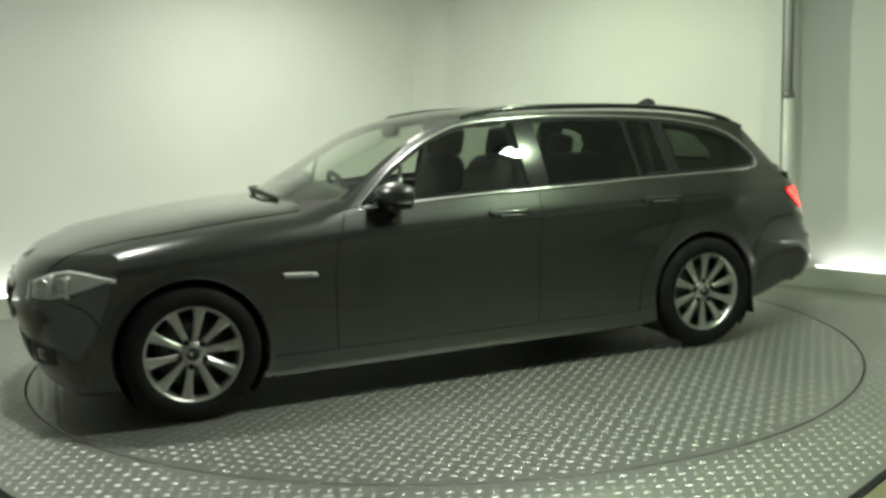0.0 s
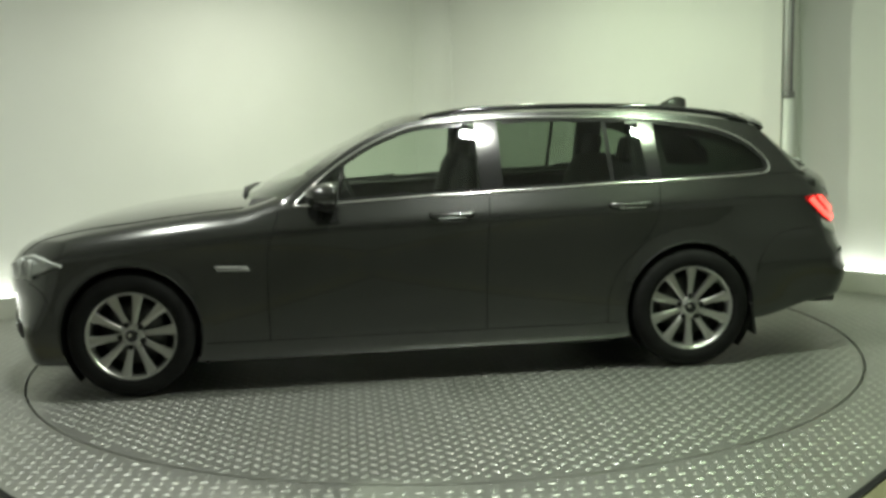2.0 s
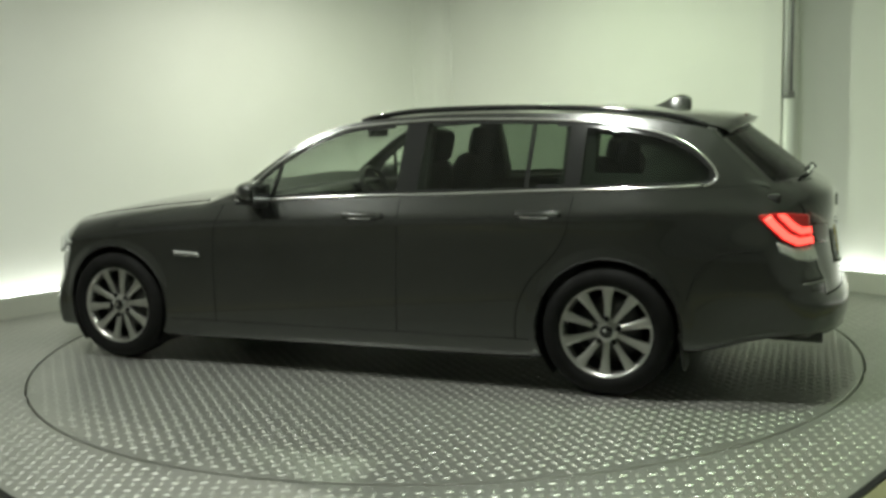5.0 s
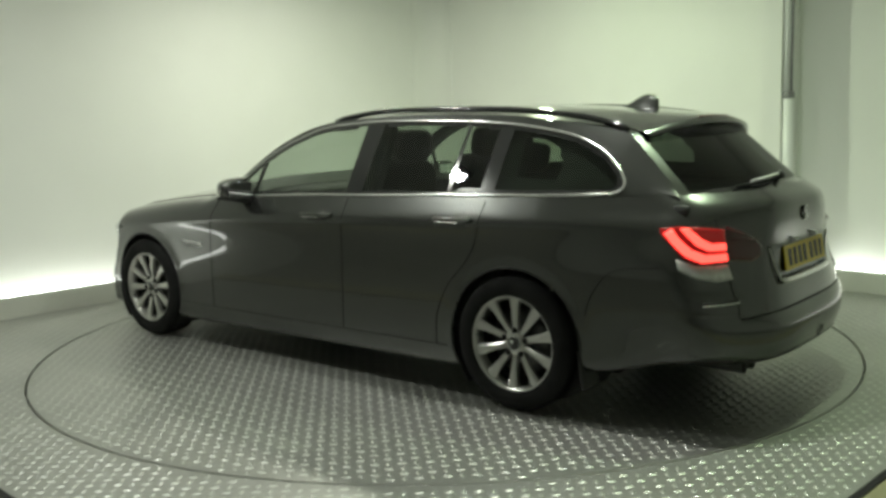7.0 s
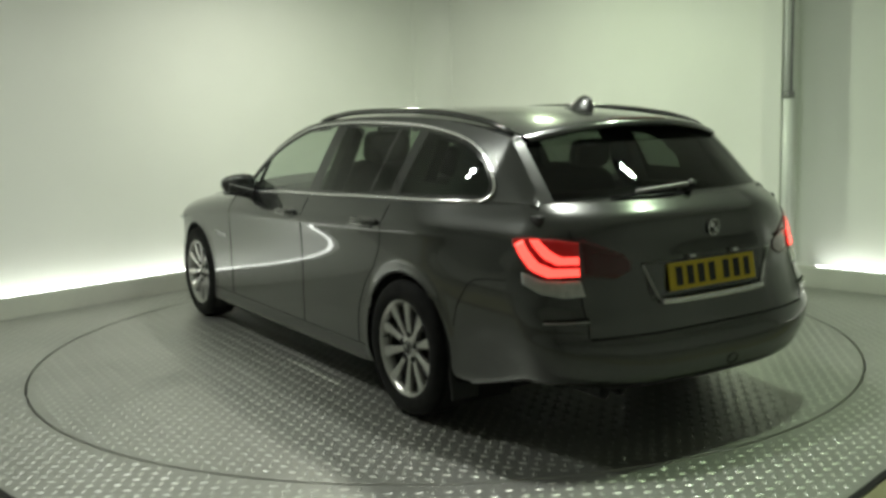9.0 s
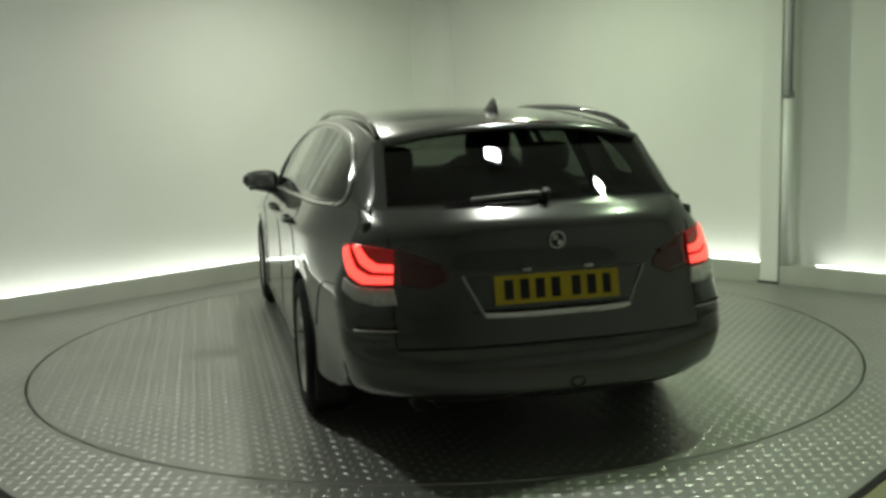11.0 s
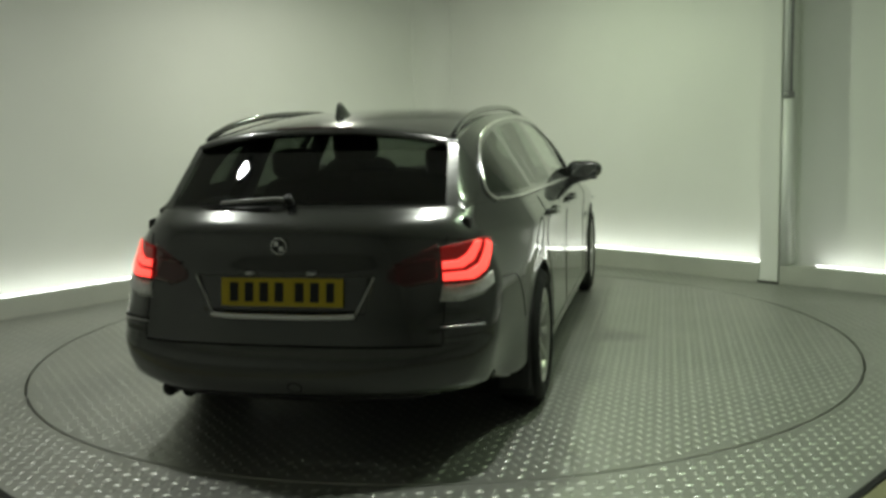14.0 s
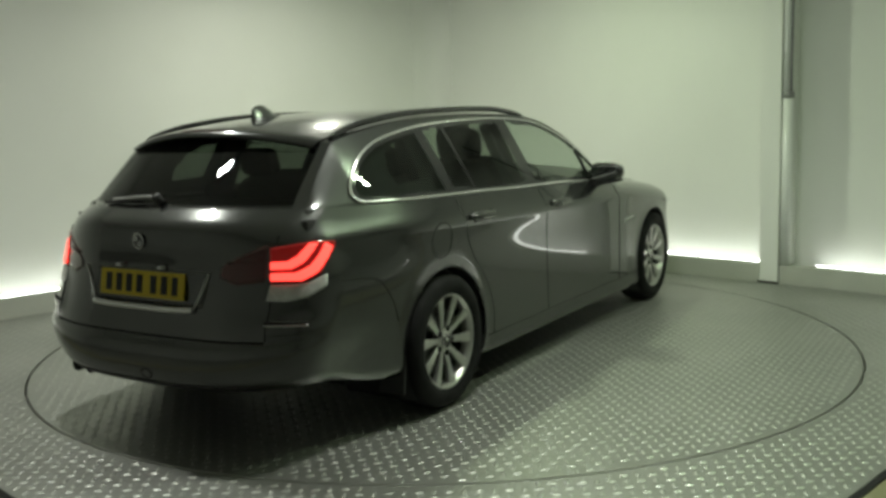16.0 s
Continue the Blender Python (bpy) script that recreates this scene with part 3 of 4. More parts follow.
def patch(edge_a, edge_b, place, nu=16, nv=8, out=0.004, thick=0.004):
    """A thin raised sheet on the skin between two lines of (u, v); place(u, v, out) gives points."""
    bm = bmesh.new()
    A, B = np.array(edge_a, float), np.array(edge_b, float)

    def along(P, t):
        s = np.r_[0, np.cumsum(np.linalg.norm(np.diff(P, axis=0), axis=1))]
        return np.array([np.interp(t * s[-1], s, P[:, 0]), np.interp(t * s[-1], s, P[:, 1])])
    tops, lows = [], []
    for i in range(nu):
        a, b = along(A, i / (nu - 1)), along(B, i / (nu - 1))
        row = [a + (b - a) * j / (nv - 1) for j in range(nv)]
        tops.append([bm.verts.new(place(q[0], q[1], out)) for q in row])
        lows.append([bm.verts.new(place(q[0], q[1], out - thick)) for q in row])
    for i in range(nu - 1):
        for j in range(nv - 1):
            bm.faces.new((tops[i][j], tops[i + 1][j], tops[i + 1][j + 1], tops[i][j + 1]))
    for i in range(nu - 1):
        bm.faces.new((lows[i][0], lows[i + 1][0], tops[i + 1][0], tops[i][0]))
        bm.faces.new((tops[i][-1], tops[i + 1][-1], lows[i + 1][-1], lows[i][-1]))
    for j in range(nv - 1):
        bm.faces.new((tops[0][j], tops[0][j + 1], lows[0][j + 1], lows[0][j]))
        bm.faces.new((lows[-1][j], lows[-1][j + 1], tops[-1][j + 1], tops[-1][j]))
    bmesh.ops.recalc_face_normals(bm, faces=bm.faces)
    return bm


def mirrored(bm):
    bm2 = bm.copy()
    for v in bm2.verts:
        v.co.y *= -1
    bmesh.ops.reverse_faces(bm2, faces=bm2.faces)
    return bm2


def both(name, bm, mat, label="", smooth=True):
    """The same part on either side of the car."""
    other = mirrored(bm)
    return cpart(name, bm, mat, label, smooth=smooth), cpart(name, other, mat, label, smooth=smooth)


# ---- glasshouse: one strip over the top, two side panels ----
TOP_MID = [(0.97, 0.982), (0.62, 1.148), (0.30, 1.292), (0.03, 1.400), (-0.35, 1.440), (-0.80, 1.448), (-1.30, 1.437), (-1.72, 1.410), (-2.01, 1.372), (-2.055, 1.330), (-2.255, 1.172), (-2.440, 1.020)]
TOP_EDGE = [(0.74, 0.940, 0.838), (0.46, 1.150, 0.765), (0.26, 1.278, 0.70), (0.02, 1.366, 0.640), (-0.35, 1.400, 0.612), (-0.80, 1.406, 0.605), (-1.30, 1.390, 0.607), (-1.70, 1.345, 0.612),
            (-1.93, 1.300, 0.615), (-1.98, 1.270, 0.620), (-2.125, 1.125, 0.645), (-2.225, 1.018, 0.664)]


def spline(points, n=20):
    P = np.array(points, float)
    P = np.vstack([2 * P[0] - P[1], P, 2 * P[-1] - P[-2]])
    out = []
    for i in range(1, len(P) - 2):
        for t in np.linspace(0, 1, n, endpoint=False):
            a, b, c, d = P[i - 1:i + 3]
            out.append(0.5 * (2 * b + (c - a) * t + (2 * a - 5 * b + 4 * c - d) * t * t + (3 * b - a - 3 * c + d) * t ** 3))
    out.append(P[-2])
    return np.array(out)


NK = 14
MID, EDGE = spline(TOP_MID, NK), spline(TOP_EDGE, NK)


def top_point(k, w, out=0.0):
    k = np.clip(k, 0, len(MID) - 1)
    i = np.arange(len(MID))
    m = np.array([np.interp(k, i, MID[:, c]) for c in (0, 1)])
    e = np.array([np.interp(k, i, EDGE[:, c]) for c in (0, 1, 2)])
    s = 1 - abs(w) ** 2.3
    return Vector((e[0] + (m[0] - e[0]) * s, e[2] * w, e[1] + (m[1] - e[1]) * s + out))


WINDOW = [(0.635, 0.957), (0.438, 1.130), (0.26, 1.242), (0.108, 1.308), (-0.045, 1.350), (-0.354, 1.374), (-0.662, 1.378), (-1.117, 1.364), (-1.416, 1.338), (-1.68, 1.292),
          (-1.84, 1.228), (-1.945, 1.145), (-1.985, 1.082), (-1.972, 1.048), (-1.93, 1.031)]
PANES = [("front_pane", 0.70, -0.352), ("pillar_b", -0.352, -0.475), ("rear_pane", -0.475, -1.058), ("divider", -1.058, -1.082), ("small_pane", -1.082, -1.262), ("pillar_c", -1.262, -1.345), ("quarter_pane", -1.345, -2.1)]


def side_y(x, z):
    """The side glass leans in from the belt to the roof edge."""
    zb, ze = BELT(x), np.interp(-x, -EDGE[:, 0], EDGE[:, 1])
    ye = np.interp(-x, -EDGE[:, 0], EDGE[:, 2])
    yb = FLANK(BELT(x) - CREASE(x)) * PLAN(x) - 0.118 * smooth01((-x - 1.6) / 0.8) * smooth01((zb - 0.68) / 0.30) - 0.006
    v = np.clip((z - zb) / np.maximum(ze - zb, 1e-3), 0, 1)
    return yb + (ye - yb) * v + 0.028 * v * (1 - v) * np.clip((ze - zb) / 0.4, 0, 1)


def glasshouse():
    # top strip
    nw = 61
    ks = np.arange(len(MID))
    ws = np.linspace(-1, 1, nw)
    verts = [top_point(k, w) for k in ks for w in ws]
    f = grid(len(ks), nw)
    kc = ks[f // nw].mean(1)
    wc = np.abs(ws[f % nw].mean(1))
    keys = np.full(len(f), "roof", dtype=object)
    keys[kc < 3 * NK - 2] = "screen_band"
    keys[(kc < 3 * NK - 5) & (wc < 0.93)] = "screen"
    wsign = ws[f % nw].mean(1)
    keys[(kc < 3 * NK + 2) & (wsign > 0.965)] = "pillar_l"
    keys[(kc < 3 * NK + 2) & (wsign < -0.965)] = "pillar_r"
    keys[kc > 9 * NK - 6] = "gate_frame"
    keys[(kc > 9 * NK - 2) & (kc < 11 * NK - 2) & (wc < 0.945)] = "glass_band"
    keys[(kc > 9 * NK + 1) & (kc < 11 * NK - 3) & (wc < 0.925)] = "rear_screen"
    split_parts(verts, f, keys, {
        "roof": ("roof", M["paint"], ""), "screen_band": ("windscreen_border", M["black_gloss"], "black windscreen border"), "screen": ("windscreen", M["glass_front"], "clear windscreen glass"),
        "pillar_l": ("windscreen_pillar", M["paint"], ""), "pillar_r": ("windscreen_pillar", M["paint"], ""), "gate_frame": ("tailgate_frame", M["paint"], ""), "glass_band": ("rear_window_border", M["black_gloss"], "black rear window border"),
        "rear_screen": ("rear_window", M["glass_back"], "dark tinted rear window")})
    # side panels
    xs = np.unique(np.round(np.r_[np.linspace(0.74, -2.225, 230), [p[1] for p in PANES]], 5))[::-1]
    nv = 30
    X = np.repeat(xs, nv)
    zb, ze = BELT(X), np.interp(-X, -EDGE[:, 0], EDGE[:, 1])
    zb = zb - 0.06 * smooth01((-X - 1.90) / 0.12)
    Z = zb + (np.maximum(ze, zb + 0.0005) - zb) * np.tile(np.linspace(0, 1, nv), len(xs))
    outline = [tuple(p) for p in spline(WINDOW, 10)]
    belt = [(x, float(BELT(x)) + 0.010) for x in np.linspace(-1.93, 0.635, 60)]
    ring = outline + belt
    # the same outline drawn in by a seal's width
    R = np.array(ring)
    along = np.roll(R, -1, 0) - np.roll(R, 1, 0)
    along /= np.linalg.norm(along, axis=1)[:, None] + 1e-9
    SEAL = 0.024
    drawn = R + np.stack([-along[:, 1], along[:, 0]], -1) * SEAL
    if not inside(drawn[20:21], ring)[0]:
        drawn = R - np.stack([-along[:, 1], along[:, 0]], -1) * SEAL
    drawn = drawn[(drawn[:, 0] < 0.56) & (drawn[:, 0] > -1.95)]
    drawn = [tuple(p) for p in drawn]
    uv = snap(np.stack([X, Z], -1), [ring + [ring[0]]], 0.0072)
    uv = snap(uv, [drawn + [drawn[0]]], 0.0055)
    v = np.stack([uv[:, 0], side_y(uv[:, 0], uv[:, 1]), uv[:, 1]], -1)
    f = grid(len(xs), nv)
    c = v[f].mean(1)
    keys = np.full(len(f), "frame", dtype=object)
    hole = inside(c[:, [0, 2]], ring)
    for name, x0, x1 in PANES:
        keys[hole & (c[:, 0] <= x0) & (c[:, 0] > x1)] = name
    keys[hole & ~inside(c[:, [0, 2]], drawn)] = "seal"
    glass = ("side_window", M["glass"], "tinted side window")
    names = {"frame": ("window_frame", M["paint"], ""), "seal": ("window_seal", M["black_gloss"], "black seal inside the window trim"), "front_pane": ("side_window", M["glass_front"], "lightly tinted side window"), "rear_pane": glass, "small_pane": glass, "quarter_pane": ("side_window", M["glass_dark"], "dark tinted quarter window"),
             "pillar_b": ("door_pillar", M["black_gloss"], "black gloss door pillar"), "pillar_c": ("door_pillar", M["black_gloss"], "black gloss door pillar"), "divider": ("window_divider", M["black_gloss"], "thin dark window divider")}
    split_parts(v, f[:, ::-1], keys, names)
    split_parts(v, f[:, ::-1], keys, names, mirror=True)
    # inner lining with a smaller opening behind the quarter window
    xs2 = np.linspace(-1.28, -2.19, 50)
    nz2 = 22
    X2 = np.repeat(xs2, nz2)
    zt2 = np.interp(-X2, -EDGE[:, 0], EDGE[:, 1]) - 0.03
    zb2 = np.minimum(BELT(X2) - 0.04, zt2 - 0.01)
    Z2 = zb2 + (zt2 - zb2) * np.tile(np.linspace(0, 1, nz2), len(xs2))
    gap = [(-1.40, 1.10), (-1.39, 1.285), (-1.50, 1.275), (-1.60, 1.235), (-1.65, 1.16), (-1.64, 1.09)]
    uv2 = snap(np.stack([X2, Z2], -1), [gap + [gap[0]]], 0.010)
    v2 = np.stack([uv2[:, 0], side_y(uv2[:, 0], uv2[:, 1]) - 0.05, uv2[:, 1]], -1)
    f2 = grid(len(xs2), nz2)
    key2 = np.where(inside(v2[f2].mean(1)[:, [0, 2]], gap), "gap", "trim").astype(object)
    for flip in (False, True):
        split_parts(v2, f2, key2, {"trim": ("pillar_trim", M["trim"], "dark inner pillar trim")}, mirror=flip)
    # bright trim round the side windows
    pts = [Vector((x, float(side_y(np.array(x), np.array(z))) + 0.004, z)) for x, z in ring]
    both("window_trim", tube_bm(pts, 0.0085, 6, closed=True, flat=1.1), M["chrome"], "bright chrome window trim")


glasshouse()


# ---- wheels ----
def build_wheel(side, x):
    """One wheel with its tyre, rim and spokes; its outer face looks to +y."""
    wheel = new("wheel")
    wheel.parent = CAR
    wheel.matrix_basis = Matrix.Translation(OFF + Vector((x, 0.812 * side, WHEEL_R))) @ pose(0, 0, 0, 0, 11 * side + x * 9, 0 if side > 0 else 180)
    tyre = [(0.222, 0.095), (0.236, 0.108), (0.262, 0.116), (0.290, 0.113), (0.312, 0.100), (0.322, 0.082), (0.326, 0.05), (0.326, -0.05), (0.322, -0.082), (0.30, -0.108), (0.262, -0.116), (0.222, -0.1)]
    part("tyre", lathe(tyre, 64, close=False), M["rubber"], wheel, "black rubber tyre")
    for gy in (-0.045, -0.015, 0.015, 0.045):
        part("tread_groove", lathe([(0.3265, gy - 0.004), (0.3268, gy), (0.3265, gy + 0.004)], 64, close=False), M["shut"], wheel)
    rim = part("rim", lathe([(0.205, -0.09), (0.208, 0.05), (0.212, 0.085), (0.222, 0.098), (0.229, 0.103), (0.232, 0.097), (0.228, 0.088), (0.218, 0.06)], 64, close=False), M["alloy"], wheel, "silver alloy rim")
    part("barrel", lathe([(0.0, -0.06), (0.204, -0.055), (0.2045, 0.048)], 48, close=False), M["rim_dark"], wheel)
    part("brake_disc", lathe([(0.06, 0.0), (0.165, 0.0), (0.165, 0.018), (0.06, 0.018)], 48), M["disc"], wheel, "worn steel brake disc")
    for k in range(10):
        a = 2 * math.pi * k / 10 + math.pi / 10
        bm = bmesh.new()
        rows = []
        for rr, half, y, deep in ((0.035, 0.019, 0.071, 0.045), (0.07, 0.0150, 0.075, 0.03), (0.12, 0.0165, 0.083, 0.026), (0.175, 0.0215, 0.088, 0.026), (0.222, 0.031, 0.092, 0.026)):
            rows.append([bm.verts.new((rr, y - deep, -half)), bm.verts.new((rr, y - 0.006, -half)), bm.verts.new((rr, y, -half * 0.55)), bm.verts.new((rr, y, half * 0.55)),
                         bm.verts.new((rr, y - 0.006, half)), bm.verts.new((rr, y - deep, half))])
        for r0, r1 in zip(rows, rows[1:]):
            for j in range(6):
                bm.faces.new((r0[j], r0[(j + 1) % 6], r1[(j + 1) % 6], r1[j]))
        bm.faces.new(rows[0][::-1])
        bm.faces.new(rows[-1])
        bmesh.ops.rotate(bm, verts=bm.verts, cent=(0, 0, 0), matrix=Matrix.Rotation(a, 3, "Y"))
        bmesh.ops.recalc_face_normals(bm, faces=bm.faces)
        part("spoke", bm, M["alloy"], rim, smooth=False)
    part("hub", lathe([(0.0, 0.05), (0.062, 0.05), (0.06, 0.072), (0.05, 0.078), (0.0, 0.078)], 32, close=False), M["alloy"], rim)
    part("centre_cap", lathe([(0.034, 0.076), (0.034, 0.083), (0.028, 0.086), (0.0, 0.087)], 32, close=False), M["black_gloss"], rim, "dark centre cap")
    part("cap_ring", lathe([(0.034, 0.084), (0.036, 0.087), (0.032, 0.088)], 32, close=False), M["chrome"], rim)
    part("cap_mark", boxed((0.008, 0.088, 0.008), (0.016, 0.002, 0.016)), M["chrome"], rim, smooth=False)
    for k in range(5):
        a = 2 * math.pi * k / 5 + 0.3
        part("wheel_bolt", lathe([(0.0145, 0.072), (0.0145, 0.0800), (0.0, 0.0800)], 12, close=False), M["shut"], rim, at=Matrix.Translation((0.062 * math.cos(a), 0, 0.062 * math.sin(a))))
    part("valve", lathe([(0.004, 0.07), (0.004, 0.10), (0.0, 0.10)], 8, close=False), M["rubber"], rim, at=Matrix.Translation((0.203, 0, 0.01)))
    return wheel


for side in (1, -1):
    for x in (AXLE, -AXLE):
        build_wheel(side, x)
        # wheel house, arch lip and mud flap
        bm = bmesh.new()
        pts = arch(x, ARCH_R - 0.004, -40, 220, 28)
        a = [bm.verts.new((p[0], 0.90 * side, p[1])) for p in pts]
        b = [bm.verts.new((p[0], 0.50 * side, p[1])) for p in pts]
        for i in range(len(pts) - 1):
            bm.faces.new((a[i], a[i + 1], b[i + 1], b[i]))
        bm.faces.new(b)
        bmesh.ops.recalc_face_normals(bm, faces=bm.faces)
        cpart("wheel_house", bm, M["black_plastic"], "black wheel arch liner")
        lip = [on_side(p[0], p[1], -0.002, side) for p in arch(x, ARCH_R + 0.004, -14 if x > 0 else -22, 200 if x > 0 else 194, 36)]
        cpart("arch_lip", tube_bm(lip, 0.005, 6), M["black_plastic"], "black arch edge")
        cpart("mud_flap", boxed((x - 0.362, 0.825 * side, 0.245), (0.016, 0.14, 0.18), Matrix.Rotation(radians(8), 4, "Y"), 0.006), M["black_plastic"], "black rubber mud flap", smooth=False)

# underside
cpart("underbody", boxed((0.10, 0, 0.205), (3.9, 1.1, 0.11), bevel=0.02), M["black_plastic"], "black underbody tray", smooth=False)
cpart("sill_tray", boxed((0, 0, 0.190), (2.15, 1.64, 0.10), bevel=0.02), M["black_plastic"], "black underbody tray", smooth=False)


# ---- shut lines ----
def line_on_side(points, r=0.0026):
    P = spline(points, 8)
    bm = tube_bm([on_side(p[0], p[1], 0.0) for p in P], r, 5)
    both("shut_gap", bm, M["shut"], "")


line_on_side([(0.78, 0.27), (0.78, 0.55), (0.765, 0.75), (0.71, 0.935)])
line_on_side([(-0.36, 0.27), (-0.37, 0.6), (-0.393, 0.97)])
line_on_side([(-1.02, 0.27), (-1.03, 0.42), (-1.10, 0.57), (-1.22, 0.70), (-1.29, 0.82), (-1.32, 0.99)])
line_on_side([(1.10, 0.268), (-1.09, 0.268)], 0.002)
line_on_side([(1.87, 0.47), (1.93, 0.56), (2.02, 0.60)])
line_on_side([(-1.865, 0.50), (-1.90, 0.60), (-2.0, 0.71), (-2.2, 0.735)])
for s in (1, -1):
    cpart("shut_gap", tube_bm([on_top(x, s * float(np.interp(x, [0.6, 1.5, 2.1, 2.3], [0.73, 0.72, 0.60, 0.5])), 0.0) for x in np.linspace(0.9, 2.12, 30)], 0.0035, 5), M["shut"])
    cpart("shut_gap", tube_bm([on_end(s * 0.645, z, 0.0) for z in np.linspace(0.515, 0.935, 24)], 0.0035, 5), M["shut"])
cpart("shut_gap", tube_bm([on_end(y, 0.508, -0.002) for y in np.linspace(-0.64, 0.64, 40)], 0.006, 5), M["shut"])

# ---- lamps ----
AX = (-2.15, 0.50)


def place_tail(u, v, out):
    return on_corner(AX, u, v, out)


def tail_lamps():
    lens = patch([(153, 0.748), (128, 0.746), (115, 0.778), (105, 0.835), (97, 0.876)], [(153, 0.886), (130, 0.900), (112, 0.906), (96, 0.898)], place_tail, 30, 12, 0.008, 0.016)
    bar1 = patch([(152.5, 0.756), (129, 0.754), (117, 0.784), (107, 0.836), (100, 0.878)], [(152.5, 0.785), (133, 0.785), (122, 0.809), (112, 0.859), (106.5, 0.896)], place_tail, 30, 5, 0.0125, 0.008)
    bar2 = patch([(152.5, 0.801), (136, 0.801), (126, 0.826), (117, 0.872), (113, 0.898)], [(152.5, 0.829), (139, 0.830), (131, 0.851), (123.5, 0.884), (120, 0.899)], place_tail, 30, 5, 0.0125, 0.008)
    clear = patch([(156, 0.676), (140, 0.672), (125, 0.690), (112, 0.728)], [(153, 0.738), (140, 0.737), (125, 0.742), (110, 0.772)], place_tail, 24, 6, 0.006, 0.014)
    for flip in (False, True):
        g = [mirrored(b) if flip else b.copy() for b in (lens, bar1, bar2, clear)]
        lamp = cpart("tail_lamp", g[0], M["red_lens"], "lit red tail lamp")
        cpart("light_bar", g[1], M["red_bar"], "bright red light bar", parent=lamp)
        cpart("light_bar", g[2], M["red_bar"], "bright red light bar", parent=lamp)
        cpart("clear_lens", g[3], M["clear_lamp"], "clear unlit lower lens", parent=lamp)
    inner = patch([(0.615, 0.750), (0.50, 0.735), (0.43, 0.765)], [(0.615, 0.900), (0.50, 0.850), (0.43, 0.800)], lambda u, v, o: on_end(u, v, o), 16, 8, 0.003, 0.010)
    a, b = both("gate_lamp", inner, M["dark_red"], "unlit dark red tailgate lamp")
    for s, lamp in ((1, a), (-1, b)):
        cpart("lamp_strip", tube_bm([on_end(s * y, 0.842 - 0.10 * (0.60 - y), 0.010) for y in np.linspace(0.46, 0.60, 8)], 0.004, 6), M["dark_red"], "dark red reversing strip", parent=lamp)


def place_head(u, v, out):
    return on_corner((1.75, 0.35), u, v, out)


def head_lamps():
    low = [(26, 0.605), (42, 0.605), (58, 0.625), (72, 0.665), (85, 0.707)]
    high = [(26, 0.695), (42, 0.735), (58, 0.752), (72, 0.742), (86, 0.716)]
    inner_low = [(u + (1 if u < 50 else -1), v + 0.006) for u, v in low]
    inner_high = [(u + (1 if u < 50 else -1.5), v - 0.005) for u, v in high]
    lens = patch(low, high, place_head, 30, 12, 0.023, 0.020)
    housing = patch(inner_low, inner_high, place_head, 30, 12, 0.004, 0.006)
    brow = patch([(u, v - 0.016) for u, v in inner_high], inner_high, place_head, 24, 3, 0.010, 0.006)
    for flip in (False, True):
        g = [mirrored(b) if flip else b.copy() for b in (lens, housing, brow)]
        s = -1 if flip else 1
        lamp = cpart("headlamp", g[1], M["lamp_clear"], "unlit headlamp with silver reflectors")
        cpart("headlamp_lens", g[0], M["lens"], "clear headlamp lens", parent=lamp)
        cpart("brow_strip", g[2], M["pipe"], "pale brow strip", parent=lamp)
        for deg in (45, 58):
            pts = [place_head(deg, v, 0.012) for v in np.linspace(0.622, 0.722, 6)]
            cpart("reflector_fin", tube_bm([Vector((q.x, s * q.y, q.z)) for q in pts], 0.012, 6), M["pipe"], "bright reflector fin", parent=lamp)
        for deg, z, r in ((38, 0.662, 0.040), (53, 0.680, 0.032)):
            c = place_head(deg, z, 0.006)
            c.y *= s
            d = Vector((math.cos(radians(deg)), s * math.sin(radians(deg)), 0))
            turn = Vector((0, 1, 0)).rotation_difference(d).to_matrix().to_4x4()
            part("projector", lathe([(r, -0.01), (r, 0.008), (r * 0.85, 0.010), (r * 0.8, 0.0), (0.0, 0.006)], 20, close=False), M["lamp_clear"], lamp, "round projector", at=Matrix.Translation(c) @ turn)
            part("projector_ring", lathe([(r * 1.05, 0.004), (r * 1.12, 0.011), (r * 0.95, 0.012)], 20, close=False), M["chrome"], lamp, at=Matrix.Translation(c) @ turn)


tail_lamps()
head_lamps()

